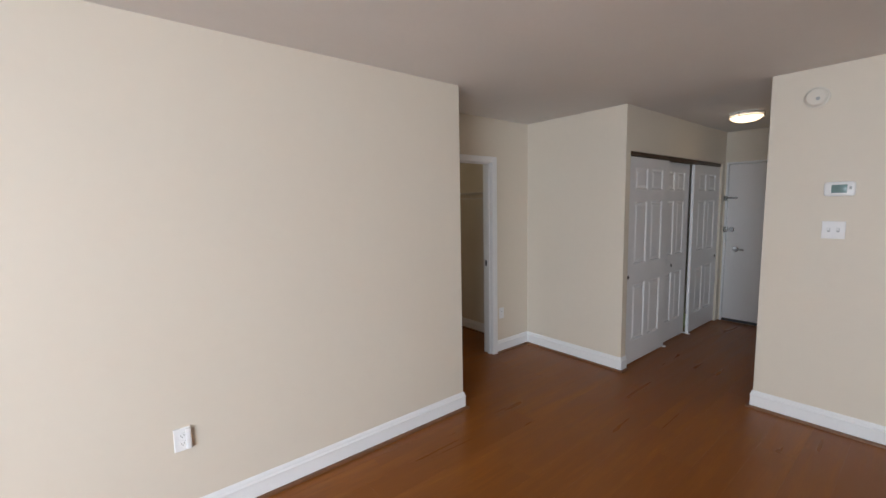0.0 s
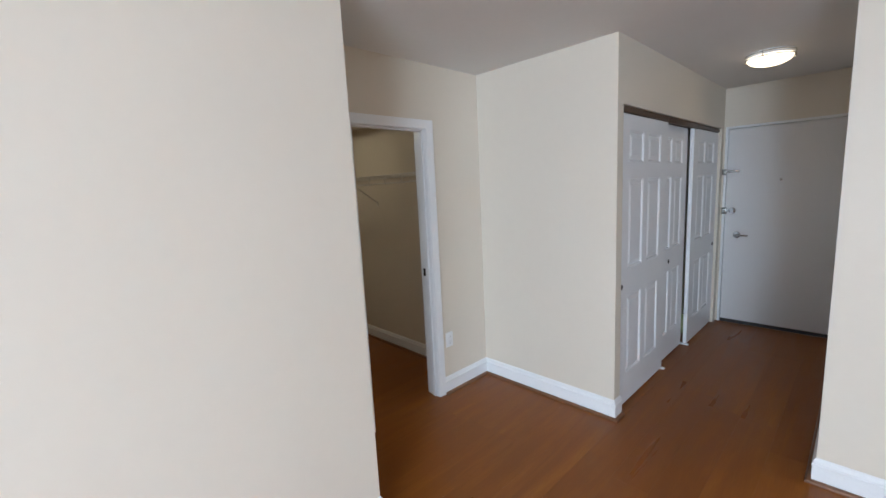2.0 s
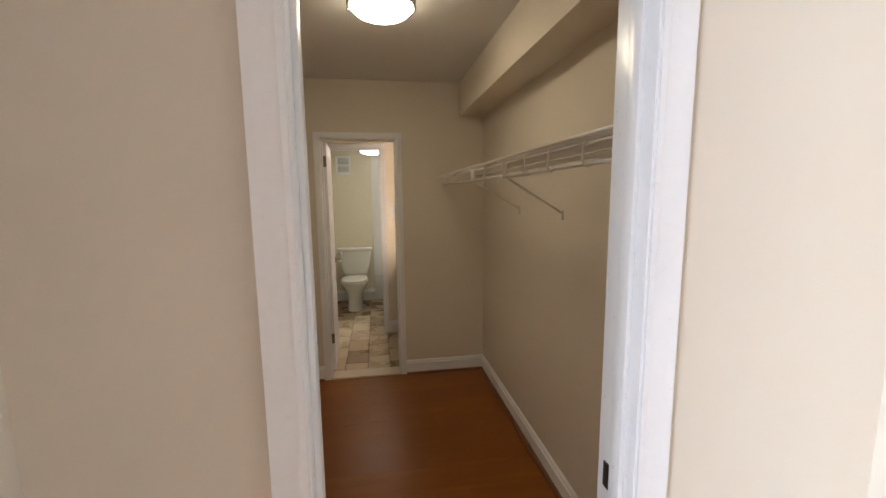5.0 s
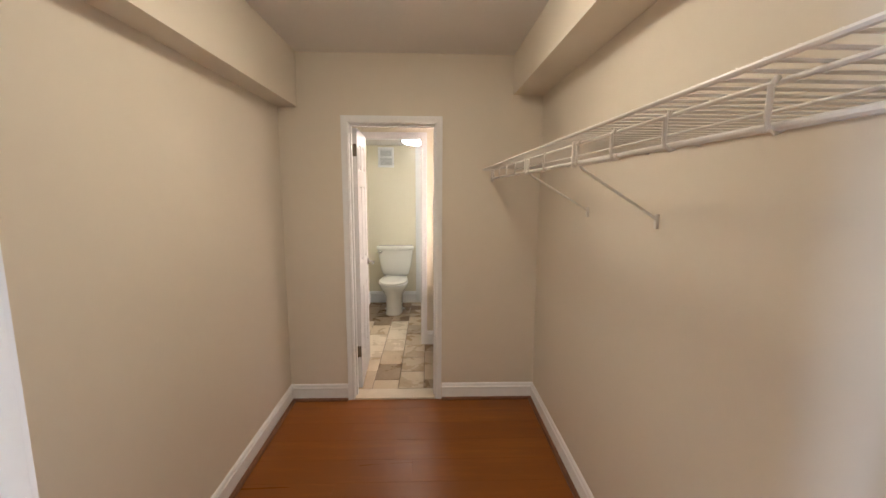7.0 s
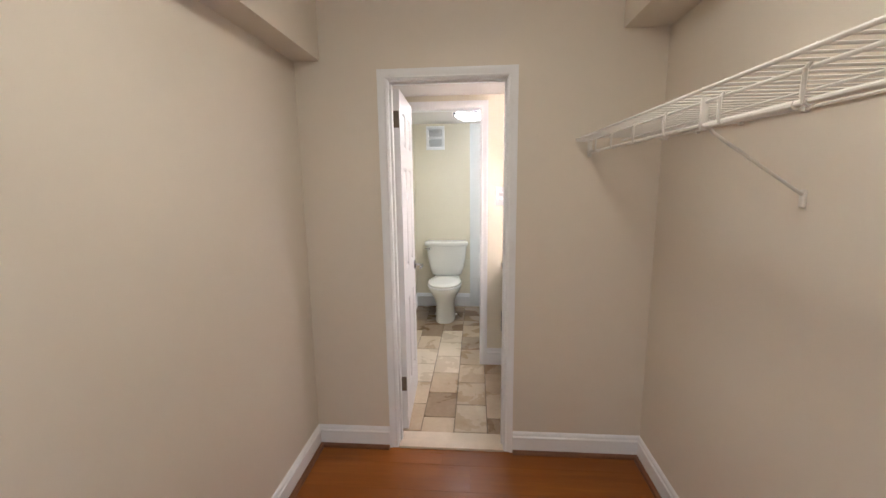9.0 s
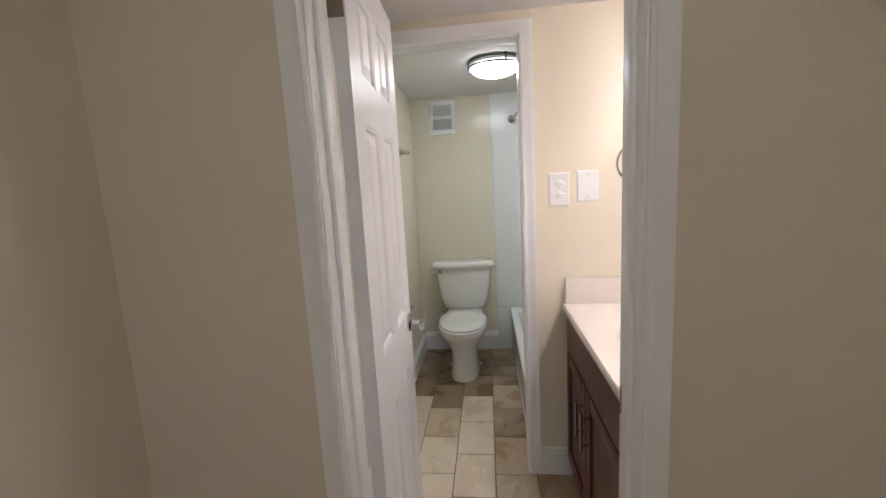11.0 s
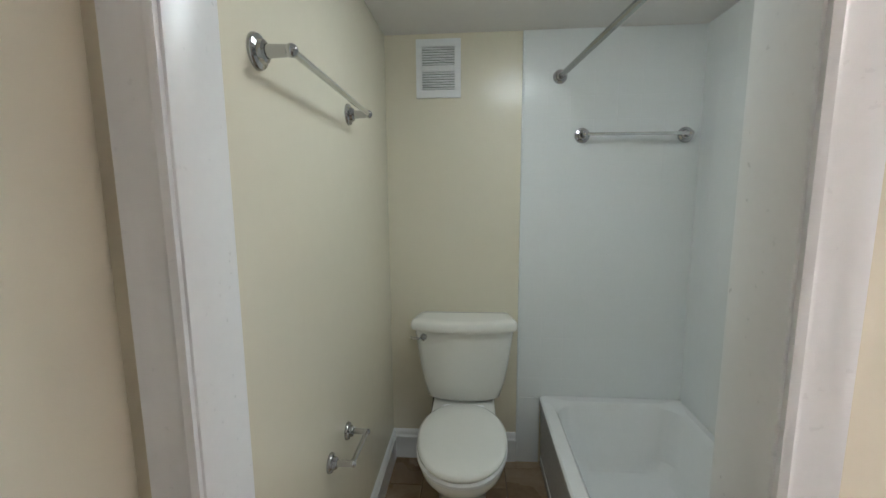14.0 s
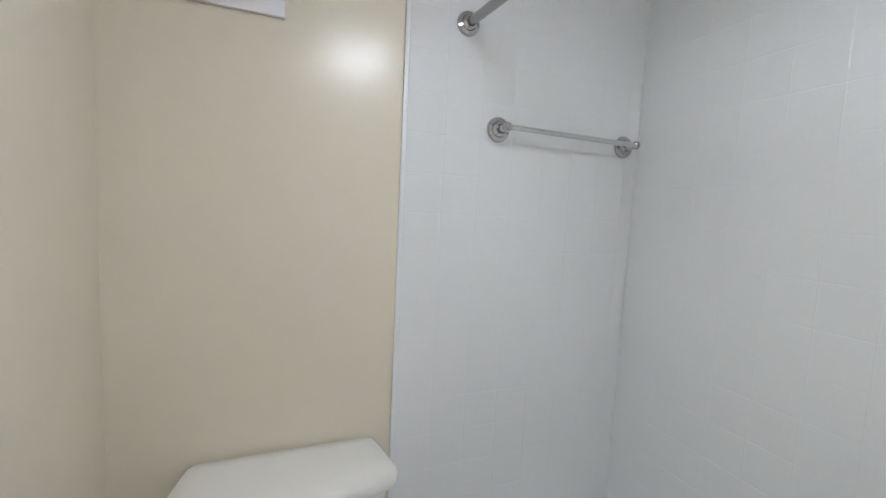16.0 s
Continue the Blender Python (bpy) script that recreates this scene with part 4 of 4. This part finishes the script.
def bowl_ring(k, z):
    return [Vector((SX + RX * k * math.cos(a), SY + RY * k * math.sin(a), z)) for a in angs]


part("slab", loft(bmesh.new(), [rect_ring(0.02, VZ - 0.03), rect_ring(0.004, VZ - 0.03), rect_ring(0, VZ - 0.026), rect_ring(0, VZ - 0.006), rect_ring(0.005, VZ)] + [bowl_ring(k, VZ + z) for k, z in ((1.12, 0), (1.06, -0.001), (1.0, -0.006), (0.96, -0.016), (0.9, -0.045), (0.8, -0.08), (0.62, -0.11), (0.4, -0.125), (0.12, -0.13))], cap0=False), M_MARBLE, top, "", 40)
part("side_splash", boxes((VX0 + 0.012, VX1 - 0.012, VY1 - 0.019, VY1 - 0.001, VZ - 0.006, VZ + 0.122), c=0.004), M_MARBLE, top)
part("back_splash", boxes((VX1 - 0.0195, VX1 - 0.001, VY0 - 0.015, VY1 - 0.003, VZ - 0.007, VZ + 0.1215), c=0.004), M_MARBLE, top)
part("drain", lathe(bmesh.new(), [(0.028, 0), (0.026, 0.004), (0.018, 0.003)], (SX, SY, VZ - 0.1295), (0, 0, 1), 20), M_CHROME, top, "chrome drain")

fc = thing("faucet", pose(0.60, SY, VZ), "chrome single-lever basin faucet", "faucet")
part("base", loft(bmesh.new(), [oval(0, 0, z, 0.028 - g, 0.08 - g, 32, 2.4) for g, z in ((0, 0), (0, 0.012), (0.006, 0.02))]), M_CHROME, fc)
part("body", lathe(bmesh.new(), [(0.026, 0.018), (0.023, 0.05), (0.024, 0.075), (0.016, 0.09)], (0, 0, 0), (0, 0, 1), 24), M_CHROME, fc)
part("spout", tube(bmesh.new(), [(0, 0, 0.045), (-0.04, 0, 0.062), (-0.09, 0, 0.066), (-0.118, 0, 0.058), (-0.122, 0, 0.046)], 0.0135, 12), M_CHROME, fc)
part("lever", tube(bmesh.new(), [(0.0, 0.0, 0.085), (-0.01, 0.0, 0.105), (-0.05, 0.0, 0.125), (-0.085, 0.0, 0.13)], 0.0075, 10), M_CHROME, fc)

mr = thing("wall_mirror", pose(0, 0, 0), "large frameless mirror resting on the vanity backsplash", "mirror")
part("glass", boxes((BR - 0.006, BR - 0.0005, 3.0, 3.884, VZ + 0.124, 1.93)), M_MIRROR, mr, "", 0)
part("edge_channel", boxes((BR - 0.009, BR - 0.0005, 2.998, 3.886, VZ + 0.1218, VZ + 0.1238)), M_NICKEL, mr)

vl = thing("vanity_light", pose(BR, 3.37, 2.05), "nickel vanity light bar with lit glass shades over the mirror", "wall light")
part("backplate", boxes((-0.025, -0.0005, -0.27, 0.27, -0.045, 0.045), c=0.006), M_NICKEL, vl)
for y in (-0.2, 0.0, 0.2):
    part("arm", tube(bmesh.new(), [(-0.02, y, 0.0), (-0.08, y, 0.01), (-0.105, y, 0.0), (-0.11, y, -0.02)], 0.008, 8), M_NICKEL, vl)
    sh = part("shade", lathe(bmesh.new(), [(0.049, -0.112), (0.047, -0.085), (0.035, -0.03), (0.019, -0.004), (0.022, 0.0), (0.038, -0.03), (0.05, -0.085), (0.052, -0.115)], (-0.11, y, -0.005), (0, 0, 1), 24, False), M_GLOW_VANITY, vl, "lit frosted glass shade")
    part("bulb", lathe(bmesh.new(), [(0.006, -0.10), (0.022, -0.092), (0.028, -0.072), (0.022, -0.05), (0.013, -0.03)], (-0.11, y, -0.005), (0, 0, 1), 16), M_BULB, sh, "lit bulb")

# ---- living room window ----
WA, WB, WM = -5.6, -3.2, -4.4
XW0, XW1 = X_WEST - 0.12, X_WEST - 0.05
wf = structure("window_1", boxes((XW0, XW1, WA, WA + 0.06, 0.42, 2.2), (XW0, XW1, WB - 0.06, WB, 0.42, 2.2), (XW0, XW1, WA + 0.06, WB - 0.06, 2.14, 2.2), (XW0, XW1, WA + 0.06, WB - 0.06, 0.42, 0.48), (XW0, XW1, WM - 0.03, WM + 0.03, 0.48, 2.14), c=0.003), M_TRIM, "wide white framed living room window", "window")
part("window_sill", boxes((X_WEST - 0.049, X_WEST + 0.06, WA - 0.04, WB + 0.04, 0.395, 0.4195), c=0.004), M_TRIM, wf)
for y0, y1 in ((WA + 0.06, WM - 0.03), (WM + 0.03, WB - 0.06)):
    g = part("pane", boxes((X_WEST - 0.09, X_WEST - 0.084, y0, y1, 0.48, 2.14)), M_GLASS, wf, "", 0)
    g.visible_shadow = False
structure("ground", boxes((-400, 400, -400, 400, -0.4, -0.3)), mat("grass_ground", (0.09, 0.12, 0.05), 0.9, vary=0.3, scale=0.4), "flat ground outside", "ground")

# ---- tiles on the tub walls ----
TS, TG = 0.108, 0.0011


def wall_tiles(name, u0, u1, z0, z1, place, backing, label):
    """Glazed tiles of one size on a grout bed; place(u, z) gives a tile's pose."""
    wall = structure(name, backing, M_WGROUT, label, "tiles")
    full = {}
    for r in range(math.ceil((z1 - z0) / TS)):
        for c in range(math.ceil((u1 - u0) / TS)):
            w, h = min(TS, u1 - u0 - c * TS), min(TS, z1 - z0 - r * TS)
            if w < 0.015 or h < 0.015:
                continue
            key = (round(w, 4), round(h, 4))
            if key not in full:
                a, b = w - TG, h - TG
                full[key] = mesh_of("tile", loft(bmesh.new(), [[Vector((g, -o, g)), Vector((a - g, -o, g)), Vector((a - g, -o, b - g)), Vector((g, -o, b - g))] for g, o in ((0, 0), (0, 0.0005), (0.0010, 0.0009))], cap0=False), M_WTILE, 0)
            t = new("tile", full[key])
            j = random.Random(r * 97 + c * 13 + len(name))
            t.matrix_world = place(u0 + c * TS, z0 + r * TS) @ pose(0, j.uniform(-0.0001, 0.0001), 0, j.uniform(-0.08, 0.08), 0, j.uniform(-0.08, 0.08))
            t.parent = wall


wall_tiles("tub_back_tiles", -0.163, TR - 0.012, TZ - 0.01, H_BATH, lambda u, z: pose(u, BY1 - 0.0075, z), boxes((-0.164, TR - 0.0005, BY1 - 0.008, BY1 - 0.0005, TZ - 0.012, H_BATH - 0.001)), "white square glazed tiles behind the tub")
wall_tiles("tub_end_tiles", -BY1 + 0.014, -PY1 - 0.014, TZ - 0.01, H_BATH, lambda u, z: pose(TR - 0.0075, -u, z, 0, 0, -90), boxes((TR - 0.008, TR - 0.0005, PY1 + 0.001, BY1 - 0.009, TZ - 0.012, H_BATH - 0.001)), "white square glazed tiles along the tub")
structure("tile_edge", boxes((-0.176, -0.1637, BY1 - 0.0092, BY1 - 0.0005, 0.0, H_BATH - 0.001), (-0.1642, TX0 + 0.004, BY1 - 0.009, BY1 - 0.0005, 0.0, TZ - 0.013), c=0.002), M_WTILE, "white bullnose edge of the tub tiles", "trim")

# ---- bathroom floor tiles ----
bf = structure("floor_bath", boxes((BL - 0.02, BR + 0.02, BY0 - 0.01, BY1 + 0.02, -0.08, -0.0035)), M_GROUT, "mottled beige ceramic tile bathroom floor", "floor")
FW, FL, GAP = 0.2075, 0.3125, 0.0045
col0 = -0.445 - 3 * FW
made = {}
for i in range(9):
    x0 = col0 + i * FW
    ys = 3.457 - FL * 3 + (FL / 2 if i % 2 == 0 else 0)
    for k in range(12):
        y0 = ys + k * FL
        if x0 + FW < BL or x0 > BR or y0 + FL < BY0 + 0.02 or y0 > BY1:
            continue
        ya, yb = max(y0, BY0 + 0.0125), min(y0 + FL, BY1 + 0.01)
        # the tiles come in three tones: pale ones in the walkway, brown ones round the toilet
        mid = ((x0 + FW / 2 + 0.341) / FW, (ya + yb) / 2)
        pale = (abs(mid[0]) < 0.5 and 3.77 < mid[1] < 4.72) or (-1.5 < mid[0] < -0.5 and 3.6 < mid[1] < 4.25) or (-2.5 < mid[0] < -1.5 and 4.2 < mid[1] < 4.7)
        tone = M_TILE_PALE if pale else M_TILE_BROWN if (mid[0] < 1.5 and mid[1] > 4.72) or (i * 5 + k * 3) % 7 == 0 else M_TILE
        key = (round(yb - ya, 3), tone.name)
        if key not in made:
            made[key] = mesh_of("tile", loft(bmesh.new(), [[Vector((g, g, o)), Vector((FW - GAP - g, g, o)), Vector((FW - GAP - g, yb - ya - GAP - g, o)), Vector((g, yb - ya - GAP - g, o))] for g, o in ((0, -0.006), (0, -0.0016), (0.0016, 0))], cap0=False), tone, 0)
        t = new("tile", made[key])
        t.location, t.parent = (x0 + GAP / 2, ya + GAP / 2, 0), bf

# ---- laminate floor ----
ZONES = [(X_WEST - 0.03, X_THERM, Y_SOUTH - 0.03, Y_LIVING), (X_RETURN - 0.03, X_NOOK + 0.03, Y_LIVING, 0), (X_THERM, X_ENTRY + 0.06, Y_HALL - 0.03, Y_COAT + 0.15), (CL - 0.03, CR + 0.03, 0, 2.87)]
lf = structure("floor", boxes(*[(a, b, c, d, -0.08, -0.0006) for a, b, c, d in ZONES]), M_UNDER, "red-brown wood laminate plank floor", "floor")
PW, PL = 0.192, 1.29
planks = {}


def plank(w, d):
    """The mesh of a plank cut to w by d."""
    key = (round(w, 3), round(d, 3))
    if key not in planks:
        planks[key] = mesh_of("plank", loft(bmesh.new(), [[Vector((g, g, o)), Vector((w - 0.0003 - g, g, o)), Vector((w - 0.0003 - g, d - 0.0003 - g, o)), Vector((g, d - 0.0003 - g, o))] for g, o in ((0, -0.005), (0, -0.0004), (0.0004, 0))], cap0=False), M_PLANK, 0)
    return planks[key]


rnd = random.Random(4)
for r in range(47):
    y0 = 2.88 - PW * (r + 1)
    x0 = X_WEST - rnd.uniform(0.05, PL)
    while x0 < X_ENTRY:
        cut = [(max(x0, a), min(x0 + PL, b), max(y0, c), min(y0 + PW, d)) for a, b, c, d in ZONES]
        cut = [q for q in cut if q[1] - q[0] > 0.01 and q[3] - q[2] > 0.01]
        if cut:
            xa, xb, ya, yb = min(q[0] for q in cut), max(q[1] for q in cut), min(q[2] for q in cut), max(q[3] for q in cut)
            t = new("plank", plank(xb - xa, yb - ya))
            t.location, t.parent = (xa, ya, 0), lf
        x0 += PL
